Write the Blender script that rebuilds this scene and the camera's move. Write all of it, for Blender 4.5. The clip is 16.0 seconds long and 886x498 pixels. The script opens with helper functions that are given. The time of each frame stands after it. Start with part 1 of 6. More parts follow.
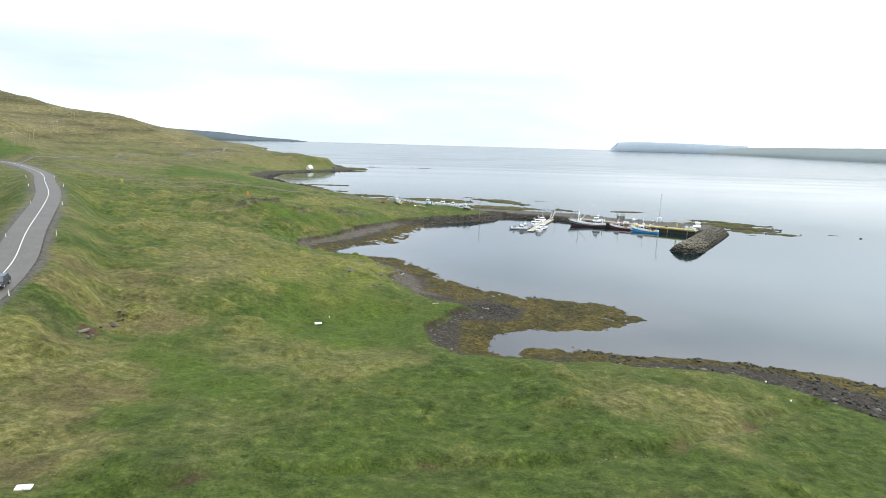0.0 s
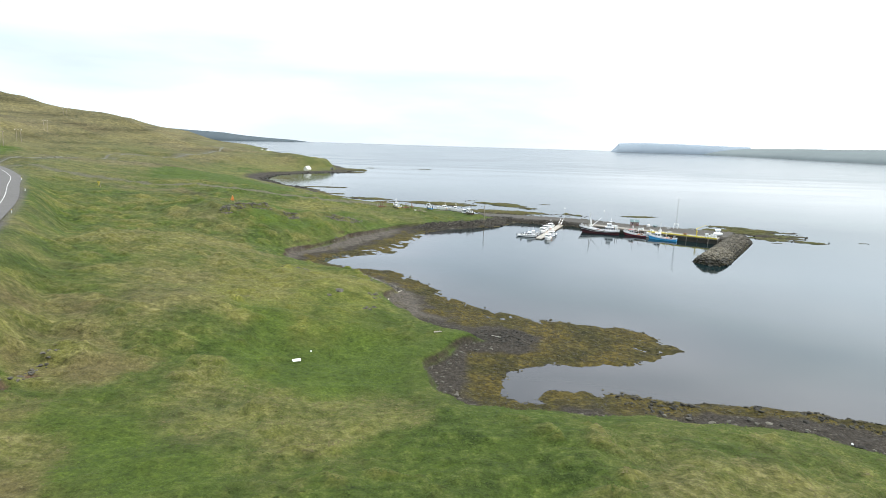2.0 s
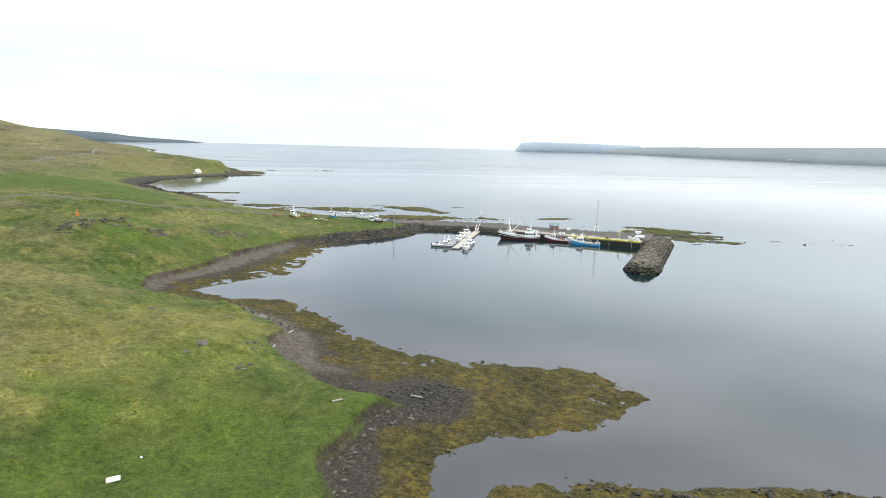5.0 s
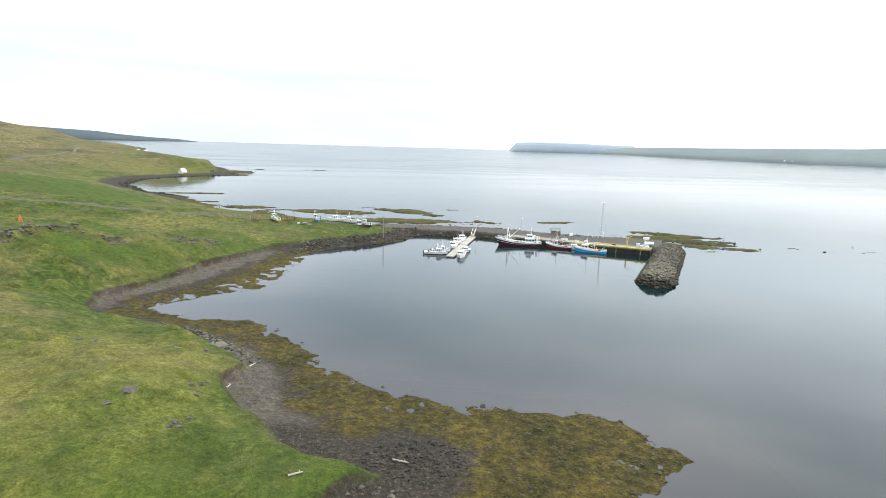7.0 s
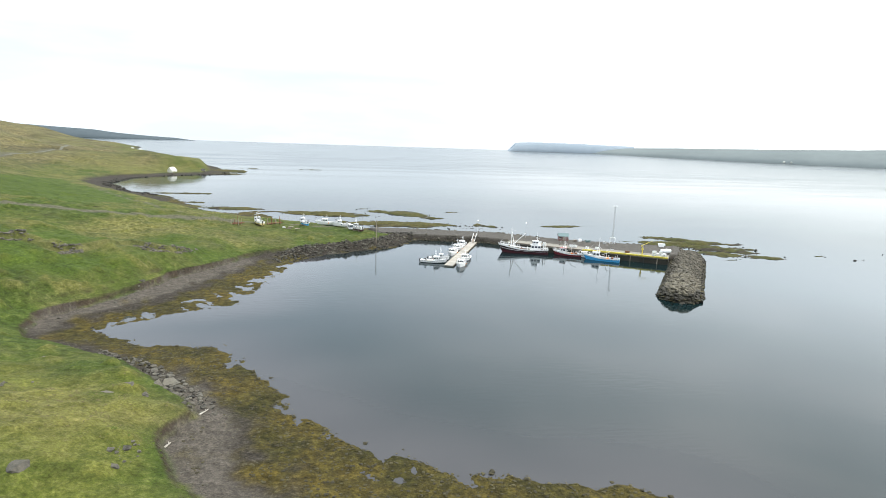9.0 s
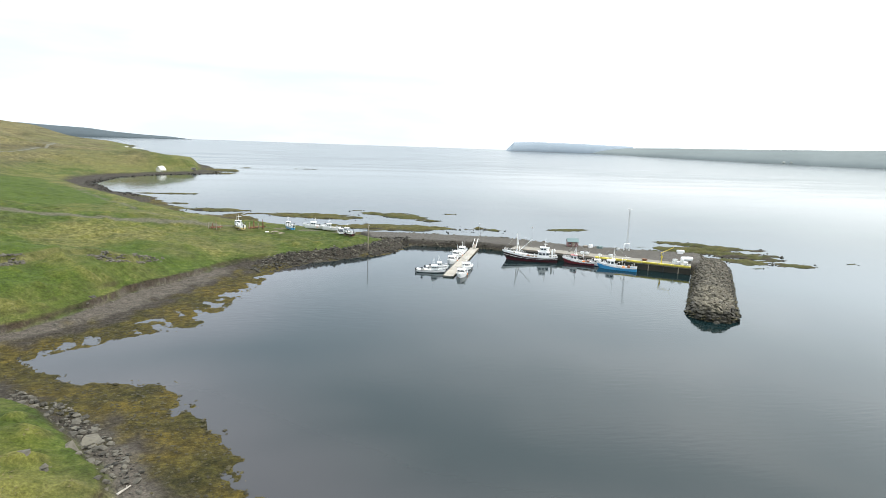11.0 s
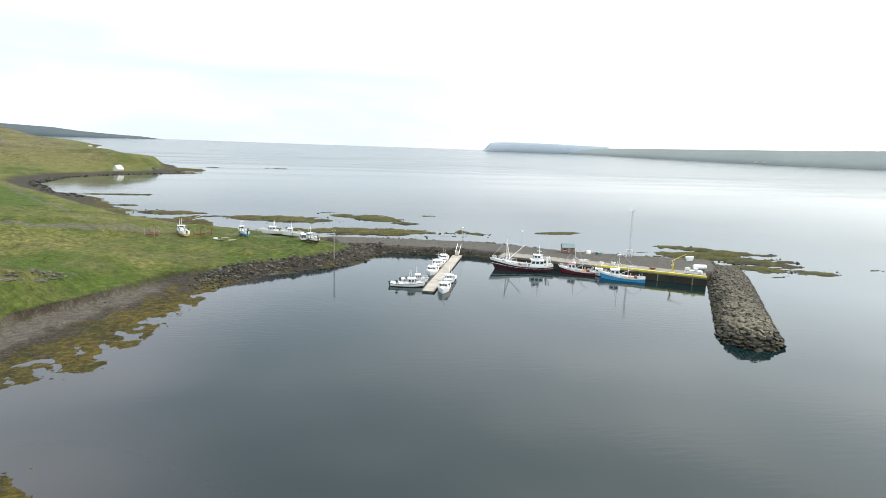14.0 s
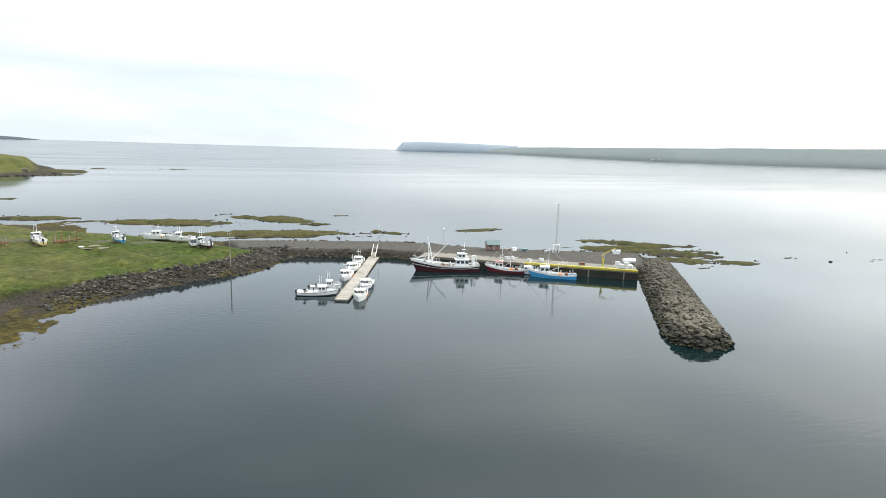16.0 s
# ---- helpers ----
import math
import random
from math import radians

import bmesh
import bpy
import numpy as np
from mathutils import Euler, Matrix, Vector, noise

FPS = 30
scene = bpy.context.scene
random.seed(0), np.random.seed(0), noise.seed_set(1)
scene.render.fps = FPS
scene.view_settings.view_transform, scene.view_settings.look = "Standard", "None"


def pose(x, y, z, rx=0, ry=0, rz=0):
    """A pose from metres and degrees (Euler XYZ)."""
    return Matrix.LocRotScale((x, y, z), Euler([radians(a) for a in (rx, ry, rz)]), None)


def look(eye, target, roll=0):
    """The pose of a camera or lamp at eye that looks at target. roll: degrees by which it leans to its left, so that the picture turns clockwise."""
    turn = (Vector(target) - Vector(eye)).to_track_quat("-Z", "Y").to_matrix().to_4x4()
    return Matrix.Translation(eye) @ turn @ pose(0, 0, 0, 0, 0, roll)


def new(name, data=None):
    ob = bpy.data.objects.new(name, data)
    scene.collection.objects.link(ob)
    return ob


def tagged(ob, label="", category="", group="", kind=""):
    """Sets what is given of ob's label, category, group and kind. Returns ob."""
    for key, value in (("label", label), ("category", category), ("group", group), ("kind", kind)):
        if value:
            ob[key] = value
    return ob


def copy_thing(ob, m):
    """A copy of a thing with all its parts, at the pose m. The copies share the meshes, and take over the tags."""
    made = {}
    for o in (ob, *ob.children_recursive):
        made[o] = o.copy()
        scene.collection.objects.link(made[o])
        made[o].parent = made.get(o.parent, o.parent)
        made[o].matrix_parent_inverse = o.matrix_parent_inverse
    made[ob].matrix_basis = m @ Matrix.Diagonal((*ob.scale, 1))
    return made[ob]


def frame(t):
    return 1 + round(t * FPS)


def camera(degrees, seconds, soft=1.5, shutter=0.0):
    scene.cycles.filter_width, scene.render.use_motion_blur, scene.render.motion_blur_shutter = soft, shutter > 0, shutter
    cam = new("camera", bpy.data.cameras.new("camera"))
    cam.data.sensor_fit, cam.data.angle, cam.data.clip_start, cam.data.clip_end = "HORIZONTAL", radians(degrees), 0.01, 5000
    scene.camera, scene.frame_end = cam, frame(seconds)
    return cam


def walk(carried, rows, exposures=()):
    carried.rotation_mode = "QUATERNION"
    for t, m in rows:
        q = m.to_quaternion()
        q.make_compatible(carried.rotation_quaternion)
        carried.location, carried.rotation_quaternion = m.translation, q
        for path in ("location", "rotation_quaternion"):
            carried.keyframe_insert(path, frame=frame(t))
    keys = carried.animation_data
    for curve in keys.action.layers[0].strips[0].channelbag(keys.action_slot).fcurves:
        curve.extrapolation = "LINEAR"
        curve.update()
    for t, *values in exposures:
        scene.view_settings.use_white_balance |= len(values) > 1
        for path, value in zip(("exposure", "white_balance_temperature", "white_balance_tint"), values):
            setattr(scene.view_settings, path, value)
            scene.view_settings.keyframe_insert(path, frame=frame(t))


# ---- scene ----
cam = camera(76.3, 16.0, soft=0.85)
METRES, EYE, TILT, LEAN, TURN = 145.0, 38.6, -10.6, -1.6, 0.0
ROWS = [
    (0.0, 0.0, 0.0, 0.0, -0.0, 0.0, 0.0),
    (0.5, -0.0009, 0.0326, 0.0062, 0.12, 0.02, -0.04),
    (1.0, -0.0018, 0.0639, 0.0121, 0.22, 0.03, -0.09),
    (1.5, -0.0028, 0.097, 0.0183, 0.31, 0.04, -0.13),
    (2.0, -0.0036, 0.1278, 0.0242, 0.07, 0.05, -0.13),
    (2.5, -0.0044, 0.1609, 0.0305, -2.01, 0.04, 0.34),
    (3.0, -0.0049, 0.1918, 0.0365, -5.68, 0.01, 1.2),
    (3.5, -0.0041, 0.2251, 0.0425, -7.47, -0.03, 1.57),
    (4.0, -0.001, 0.2556, 0.0481, -8.19, -0.06, 1.71),
    (6.5, 0.0257, 0.4134, 0.074, -9.57, -0.12, 1.8),
    (7.0, 0.0315, 0.4436, 0.0786, -9.63, -0.13, 1.74),
    (7.5, 0.037, 0.4763, 0.0829, -9.67, -0.11, 1.67),
    (8.0, 0.042, 0.5069, 0.0873, -9.71, -0.12, 1.62),
    (8.5, 0.0474, 0.5392, 0.0922, -9.76, -0.15, 1.6),
    (9.0, 0.0528, 0.5694, 0.0968, -9.84, -0.16, 1.57),
    (11.5, 0.0793, 0.7284, 0.1171, -10.07, -0.2, 1.46),
    (12.0, 0.0843, 0.7583, 0.1204, -10.1, -0.19, 1.43),
    (12.5, 0.0893, 0.7877, 0.1236, -10.11, -0.19, 1.42),
    (13.0, 0.094, 0.8164, 0.1257, -10.14, -0.19, 1.39),
    (13.5, 0.0995, 0.8437, 0.1278, -10.31, -0.2, 1.41),
    (14.0, 0.1036, 0.871, 0.1287, -12.32, -0.22, 1.85),
    (14.5, 0.1081, 0.8982, 0.1293, -14.86, -0.32, 2.41),
    (15.0, 0.1139, 0.9247, 0.1299, -17.19, -0.44, 2.9),
    (15.5, 0.1205, 0.9516, 0.1293, -19.24, -0.52, 3.32),
    (16.0, 0.1278, 0.9781, 0.1288, -20.91, -0.64, 3.65),
]
walk(cam, [(t, pose(0, 0, EYE, TILT, LEAN, TURN) @ pose(METRES * x, METRES * y, METRES * z, 90 + pitch, roll, yaw)) for t, x, y, z, yaw, pitch, roll in ROWS],
     exposures=[(0.0, 0.06, 6330, 10), (3.0, 0.10, 6420, 10), (9.0, 0.14, 6500, 10), (12.5, 0.11, 6550, 10), (16.0, 0.0, 6600, 10)])

# ---- world, sun, exposure ----
world = bpy.data.worlds.new("overcast_sky")
scene.world = world
world.use_nodes = True
wn, wl = world.node_tree.nodes, world.node_tree.links
wn.clear()
w_out = wn.new("ShaderNodeOutputWorld")
w_bg = wn.new("ShaderNodeBackground")
SUN_EL, SUN_AZ = 42.0, 85.0
w_sky = wn.new("ShaderNodeTexSky")
w_sky.sky_type, w_sky.sun_disc = "NISHITA", False
w_sky.sun_elevation, w_sky.sun_rotation = radians(SUN_EL), radians(SUN_AZ)
w_dim = wn.new("ShaderNodeMix")
w_dim.data_type, w_dim.blend_type = "RGBA", "MULTIPLY"
w_dim.inputs[0].default_value = 1.0
w_dim.inputs[7].default_value = (0.12, 0.12, 0.12, 1)
w_co = wn.new("ShaderNodeTexCoord")
w_map = wn.new("ShaderNodeMapping")
w_map.inputs["Scale"].default_value = (1.0, 1.0, 5.0)
w_noise = wn.new("ShaderNodeTexNoise")
w_noise.inputs["Scale"].default_value = 2.2
w_noise.inputs["Detail"].default_value = 6.0
w_noise.inputs["Roughness"].default_value = 0.5
w_ramp = wn.new("ShaderNodeValToRGB")
w_ramp.color_ramp.elements[0].position, w_ramp.color_ramp.elements[0].color = 0.38, (0.72, 0.79, 0.83, 1)
w_ramp.color_ramp.elements[1].position, w_ramp.color_ramp.elements[1].color = 0.68, (0.97, 1.015, 1.035, 1)
w_mix = wn.new("ShaderNodeMix")
w_mix.data_type = "RGBA"
w_mix.inputs[0].default_value = 0.9
wl.new(w_co.outputs["Generated"], w_map.inputs["Vector"])
wl.new(w_map.outputs["Vector"], w_noise.inputs["Vector"])
wl.new(w_noise.outputs["Fac"], w_ramp.inputs["Fac"])
wl.new(w_sky.outputs["Color"], w_dim.inputs[6])
wl.new(w_dim.outputs[2], w_mix.inputs[6])
wl.new(w_ramp.outputs["Color"], w_mix.inputs[7])
w_dot = wn.new("ShaderNodeVectorMath")
w_dot.operation = "DOT_PRODUCT"
w_dot.inputs[1].default_value = (math.sin(radians(SUN_AZ)) * math.cos(radians(SUN_EL)), math.cos(radians(SUN_AZ)) * math.cos(radians(SUN_EL)), math.sin(radians(SUN_EL)))
w_glow = wn.new("ShaderNodeMapRange")
w_glow.interpolation_type = "SMOOTHSTEP"
w_glow.inputs["From Min"].default_value, w_glow.inputs["From Max"].default_value = 0.15, 1.0
w_glow.inputs["To Min"].default_value, w_glow.inputs["To Max"].default_value = 1.0, 1.72
w_scale = wn.new("ShaderNodeVectorMath")
w_scale.operation = "SCALE"
wl.new(w_co.outputs["Generated"], w_dot.inputs[0])
wl.new(w_dot.outputs["Value"], w_glow.inputs["Value"])
w_up = wn.new("ShaderNodeSeparateXYZ")
wl.new(w_co.outputs["Generated"], w_up.inputs[0])
# an overcast sky brightens towards the zenith; a thin layer hangs a little above the sea's rim
w_zen = wn.new("ShaderNodeValToRGB")
for k, (at, v) in enumerate(((0.0, 0.47), (0.05, 0.48), (0.11, 0.415), (0.19, 0.60), (0.48, 0.60), (1.0, 1.0))):
    e = w_zen.color_ramp.elements[k] if k < 2 else w_zen.color_ramp.elements.new(at)
    cool = 1 - abs(at - 0.3) / 0.3 if at < 0.6 else 0
    e.position, e.color = at, (v * (1 - 0.07 * cool), v, v * (1 + 0.06 * cool), 1)
wl.new(w_up.outputs["Z"], w_zen.inputs["Fac"])
w_bright = wn.new("ShaderNodeVectorMath")
w_bright.operation = "MULTIPLY"
wl.new(w_zen.outputs["Color"], w_bright.inputs[0])
wl.new(w_mix.outputs[2], w_bright.inputs[1])
w_all = wn.new("ShaderNodeMath")
w_all.operation = "MULTIPLY"
w_all.inputs[0].default_value = 2.7
wl.new(w_glow.outputs["Result"], w_all.inputs[1])
wl.new(w_all.outputs[0], w_scale.inputs["Scale"])
wl.new(w_bright.outputs["Vector"], w_scale.inputs[0])
# the cloud is warmer towards the hidden sun
w_warm = wn.new("ShaderNodeMix")
w_warm.data_type, w_warm.blend_type = "RGBA", "MIX"
w_warm.inputs[6].default_value, w_warm.inputs[7].default_value = (0.980, 1.0, 1.035, 1), (1.07, 1.0, 0.93, 1)
w_near = wn.new("ShaderNodeMapRange")
w_near.inputs["From Min"].default_value, w_near.inputs["From Max"].default_value = 0.2, 0.9
wl.new(w_dot.outputs["Value"], w_near.inputs["Value"])
wl.new(w_near.outputs["Result"], w_warm.inputs[0])
w_tint = wn.new("ShaderNodeVectorMath")
w_tint.operation = "MULTIPLY"
wl.new(w_scale.outputs["Vector"], w_tint.inputs[0])
wl.new(w_warm.outputs[2], w_tint.inputs[1])
wl.new(w_tint.outputs["Vector"], w_bg.inputs["Color"])
w_bg.inputs["Strength"].default_value = 1.0
wl.new(w_bg.outputs["Background"], w_out.inputs["Surface"])

sun_data = bpy.data.lights.new("sun", "SUN")
sun_data.energy, sun_data.angle, sun_data.color = 1.5, radians(25), (1.0, 0.97, 0.92)
sun = new("sun", sun_data)
sun_way = Vector((math.sin(radians(SUN_AZ)) * math.cos(radians(SUN_EL)), math.cos(radians(SUN_AZ)) * math.cos(radians(SUN_EL)), math.sin(radians(SUN_EL))))
sun.matrix_world = look(sun_way * 300, (0, 0, 0))


# ---- materials ----
def mat(name, colour, rough=0.7, metal=0.0, vary=0.12, scale=3.0, bump=0.0, bump_scale=20.0, spec=0.5, island=False):
    """A painted or natural surface: base colour with two scales of mottling, and fine relief."""
    m = bpy.data.materials.new(name)
    m.use_nodes = True
    n, l = m.node_tree.nodes, m.node_tree.links
    b = n["Principled BSDF"]
    b.inputs["Roughness"].default_value, b.inputs["Metallic"].default_value = rough, metal
    b.inputs["Specular IOR Level"].default_value = spec
    co = n.new("ShaderNodeNewGeometry")
    big, fine = n.new("ShaderNodeTexNoise"), n.new("ShaderNodeTexNoise")
    big.inputs["Scale"].default_value, fine.inputs["Scale"].default_value = scale * 0.15, scale
    fine.inputs["Detail"].default_value = 5.0
    add = n.new("ShaderNodeMath")
    add.operation = "ADD"
    l.new(co.outputs["Position"], big.inputs["Vector"])
    l.new(co.outputs["Position"], fine.inputs["Vector"])
    l.new(big.outputs["Fac"], add.inputs[0])
    l.new(fine.outputs["Fac"], add.inputs[1])
    last = add
    if island:
        info, plus = n.new("ShaderNodeObjectInfo"), n.new("ShaderNodeMath")
        plus.operation = "MULTIPLY_ADD"
        plus.inputs[1].default_value = 0.5
        both = n.new("ShaderNodeMath")
        both.operation = "ADD"
        l.new(info.outputs["Random"], both.inputs[0])
        l.new(co.outputs["Random Per Island"], both.inputs[1])
        l.new(both.outputs[0], plus.inputs[0])
        l.new(add.outputs[0], plus.inputs[2])
        sub = n.new("ShaderNodeMath")
        sub.operation = "SUBTRACT"
        sub.inputs[1].default_value = 0.5
        l.new(plus.outputs[0], sub.inputs[0])
        last = sub
    ramp = n.new("ShaderNodeMapRange")
    ramp.inputs["From Min"].default_value, ramp.inputs["From Max"].default_value = 0.6, 1.4
    ramp.inputs["To Min"].default_value, ramp.inputs["To Max"].default_value = 1 - vary * 2, 1 + vary * 2
    l.new(last.outputs[0], ramp.inputs["Value"])
    mul = n.new("ShaderNodeVectorMath")
    mul.operation = "SCALE"
    mul.inputs[0].default_value = colour
    l.new(ramp.outputs["Result"], mul.inputs["Scale"])
    l.new(mul.outputs["Vector"], b.inputs["Base Color"])
    if bump:
        bn, bp = n.new("ShaderNodeTexNoise"), n.new("ShaderNodeBump")
        bn.inputs["Scale"].default_value, bn.inputs["Detail"].default_value = bump_scale, 6.0
        bp.inputs["Strength"].default_value, bp.inputs["Distance"].default_value = bump, 0.1
        l.new(co.outputs["Position"], bn.inputs["Vector"])
        l.new(bn.outputs["Fac"], bp.inputs["Height"])
        l.new(bp.outputs["Normal"], b.inputs["Normal"])
    return m


M_ASPHALT = mat("asphalt", (0.088, 0.081, 0.074), 0.9, vary=0.1, scale=2, bump=0.3, bump_scale=30)
M_MARK = mat("road_paint", (0.55, 0.55, 0.52), 0.7)
M_GRAVEL = mat("gravel", (0.17, 0.155, 0.135), 0.95, vary=0.2, scale=1.5, bump=0.5, bump_scale=8)
M_CONC = mat("concrete", (0.185, 0.172, 0.14), 0.85, vary=0.15, scale=1.2, bump=0.2, bump_scale=10)
M_QUAYWALL = mat("stained_quay_wall", (0.022, 0.020, 0.013), 0.8, vary=0.3, scale=0.8, bump=0.3)
M_YELLOW = mat("yellow_paint", (0.50, 0.41, 0.05), 0.5, vary=0.12, scale=1.5)
M_ROCK = mat("basalt", (0.092, 0.080, 0.056), 0.9, vary=0.25, scale=2.0, bump=0.8, bump_scale=4, island=True)
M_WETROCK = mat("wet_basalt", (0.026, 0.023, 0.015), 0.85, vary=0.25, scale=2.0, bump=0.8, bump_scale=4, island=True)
M_WHITE = mat("white_boat_paint", (0.80, 0.80, 0.79), 0.35, vary=0.04, scale=1.5)
M_DECK = mat("worn_deck", (0.42, 0.40, 0.36), 0.8, vary=0.15, scale=2)
M_RED = mat("dark_red_paint", (0.060, 0.010, 0.014), 0.35, vary=0.12, scale=1.2)
M_MAROON = mat("black_maroon_paint", (0.030, 0.012, 0.014), 0.35, vary=0.15, scale=1.2)
M_CRIMSON = mat("crimson_boat_paint", (0.135, 0.016, 0.024), 0.35, vary=0.12, scale=1.2)
M_RED2 = mat("bright_red_paint", (0.33, 0.04, 0.035), 0.4, vary=0.1, scale=1.2)
M_BLACK = mat("black_paint", (0.02, 0.02, 0.022), 0.4, vary=0.2)
M_BLUE = mat("bright_blue_paint", (0.055, 0.32, 0.60), 0.35, vary=0.08, scale=1.2)
M_NAVY = mat("navy_paint", (0.03, 0.05, 0.11), 0.35, vary=0.1)
M_GLASS = mat("dark_window_glass", (0.03, 0.04, 0.05), 0.06, vary=0.1, spec=0.8)
M_STEEL = mat("galvanised_steel", (0.45, 0.46, 0.46), 0.45, 0.7, vary=0.12)
M_RUST = mat("rusty_iron", (0.16, 0.075, 0.04), 0.9, vary=0.3, scale=4)
M_WOOD = mat("weathered_wood", (0.24, 0.20, 0.155), 0.85, vary=0.2, scale=3, bump=0.3)
M_PONTOON = mat("pontoon_planks", (0.29, 0.265, 0.225), 0.85, vary=0.14, scale=1.5, island=True)
M_HUTWALL = mat("weathered_pink_boards", (0.20, 0.115, 0.105), 0.85, vary=0.15, scale=2)
M_HUTROOF = mat("faded_teal_roofing", (0.115, 0.175, 0.175), 0.6, vary=0.12, scale=1.5)
M_ORANGE = mat("orange_paint", (0.75, 0.24, 0.05), 0.6)
M_TYRE = mat("tyre_rubber", (0.02, 0.02, 0.02), 0.9)
M_CAR = mat("dark_car_paint", (0.025, 0.026, 0.035), 0.25)
M_HOUSE = mat("white_house_wall", (0.56, 0.54, 0.46), 0.8, vary=0.06)
M_OLDCONC = mat("weathered_concrete", (0.12, 0.108, 0.088), 0.9, vary=0.2, scale=2.0, bump=0.3, bump_scale=8)
M_ROOF = mat("pale_house_roof", (0.46, 0.47, 0.44), 0.6, vary=0.08)


def ground_material():
    """Grass in several tones, weed, wet gravel and bare rock, laid out by the ground's own zone attribute."""
    m = bpy.data.materials.new("coastal_ground")
    m.use_nodes = True
    n, l = m.node_tree.nodes, m.node_tree.links
    b = n["Principled BSDF"]
    b.inputs["Roughness"].default_value = 0.95
    b.inputs["Specular IOR Level"].default_value = 0.15
    co = n.new("ShaderNodeNewGeometry")
    zone = n.new("ShaderNodeAttribute")
    zone.attribute_name = "zone"
    tone = n.new("ShaderNodeAttribute")
    tone.attribute_name = "tone"

    def tex(scale, detail=6.0, rough=0.6, stretch=None):
        t = n.new("ShaderNodeTexNoise")
        t.inputs["Scale"].default_value, t.inputs["Detail"].default_value, t.inputs["Roughness"].default_value = scale, detail, rough
        if stretch:
            mp = n.new("ShaderNodeMapping")
            mp.inputs["Scale"].default_value = stretch
            l.new(co.outputs["Position"], mp.inputs["Vector"])
            l.new(mp.outputs["Vector"], t.inputs["Vector"])
        else:
            l.new(co.outputs["Position"], t.inputs["Vector"])
        return t.outputs["Fac"]

    def ramp(fac, stops):
        r = n.new("ShaderNodeValToRGB")
        while len(r.color_ramp.elements) < len(stops):
            r.color_ramp.elements.new(0.5)
        for e, (p, c) in zip(r.color_ramp.elements, stops):
            e.position, e.color = p, (*c, 1)
        l.new(fac, r.inputs["Fac"])
        return r.outputs["Color"]

    def mix(fac, a, c, blend="MIX"):
        x = n.new("ShaderNodeMix")
        x.data_type, x.blend_type = "RGBA", blend
        for sock, v in ((x.inputs[0], fac), (x.inputs[6], a), (x.inputs[7], c)):
            if isinstance(v, (int, float)):
                sock.default_value = v
            elif isinstance(v, tuple):
                sock.default_value = (*v, 1)
            else:
                l.new(v, sock)
        return x.outputs[2]

    def sums(a, c, k):
        x = n.new("ShaderNodeMath")
        x.operation = "MULTIPLY_ADD"
        l.new(a, x.inputs[0])
        x.inputs[1].default_value = k
        l.new(c, x.inputs[2])
        return x.outputs[0]

    zs = n.new("ShaderNodeSeparateColor")
    l.new(zone.outputs["Color"], zs.inputs["Color"])
    ts = n.new("ShaderNodeSeparateColor")
    l.new(tone.outputs["Color"], ts.inputs["Color"])
    dry = ramp(tex(0.9), [(0.3, (0.050, 0.050, 0.013)), (0.5, (0.100, 0.098, 0.030)), (0.68, (0.172, 0.156, 0.066))])
    green = ramp(tex(0.7), [(0.3, (0.022, 0.036, 0.006)), (0.52, (0.044, 0.066, 0.011)), (0.7, (0.086, 0.106, 0.026))])
    patch = tex(0.075, 6.0, 0.65)
    blend = n.new("ShaderNodeMapRange")
    blend.inputs["From Min"].default_value, blend.inputs["From Max"].default_value = 0.46, 0.86
    l.new(sums(ts.outputs["Red"], patch, 0.5), blend.inputs["Value"])
    grass = mix(blend.outputs["Result"], dry, green)
    lush = ramp(tex(1.3), [(0.3, (0.028, 0.047, 0.008)), (0.7, (0.070, 0.100, 0.016))])
    grass = mix(ts.outputs["Green"], grass, lush)
    heath = ramp(tex(0.35, 8.0, 0.7), [(0.3, (0.040, 0.039, 0.021)), (0.5, (0.102, 0.088, 0.042)), (0.7, (0.180, 0.155, 0.088))])
    strata = ramp(tex(0.03, 6.0, 0.65, (0.25, 0.25, 4.0)), [(0.36, (0.42, 0.40, 0.40)), (0.5, (1, 1, 1)), (0.64, (1.35, 1.3, 1.2))])
    heath = mix(0.8, heath, strata, "MULTIPLY")
    grass = mix(ts.outputs["Blue"], grass, heath)
    weed = ramp(tex(0.8, 8.0, 0.7), [(0.28, (0.013, 0.012, 0.006)), (0.47, (0.044, 0.037, 0.011)), (0.63, (0.088, 0.072, 0.019)), (0.8, (0.085, 0.077, 0.042))])
    weed = mix(0.9, weed, ramp(tex(0.11, 5.0, 0.65), [(0.36, (0.55, 0.62, 0.60)), (0.5, (1.0, 0.98, 0.9)), (0.62, (1.22, 1.10, 0.82))]), "MULTIPLY")
    shingle = ramp(tex(1.6, 8.0, 0.75), [(0.3, (0.012, 0.010, 0.008)), (0.55, (0.042, 0.036, 0.028)), (0.74, (0.125, 0.11, 0.09))])
    sand = ramp(tex(0.9, 8.0, 0.75), [(0.3, (0.040, 0.034, 0.027)), (0.5, (0.078, 0.068, 0.056)), (0.7, (0.125, 0.11, 0.09))])
    shingle = mix(zone.outputs["Alpha"], shingle, sand)
    soil = ramp(tex(1.1, 6.0, 0.7), [(0.3, (0.016, 0.012, 0.008)), (0.7, (0.060, 0.045, 0.032))])
    steep = n.new("ShaderNodeMapRange")
    steep.inputs["From Min"].default_value, steep.inputs["From Max"].default_value = 0.86, 0.66
    up = n.new("ShaderNodeSeparateXYZ")
    l.new(co.outputs["Normal"], up.inputs[0])
    l.new(up.outputs["Z"], steep.inputs["Value"])
    place = n.new("ShaderNodeSeparateXYZ")
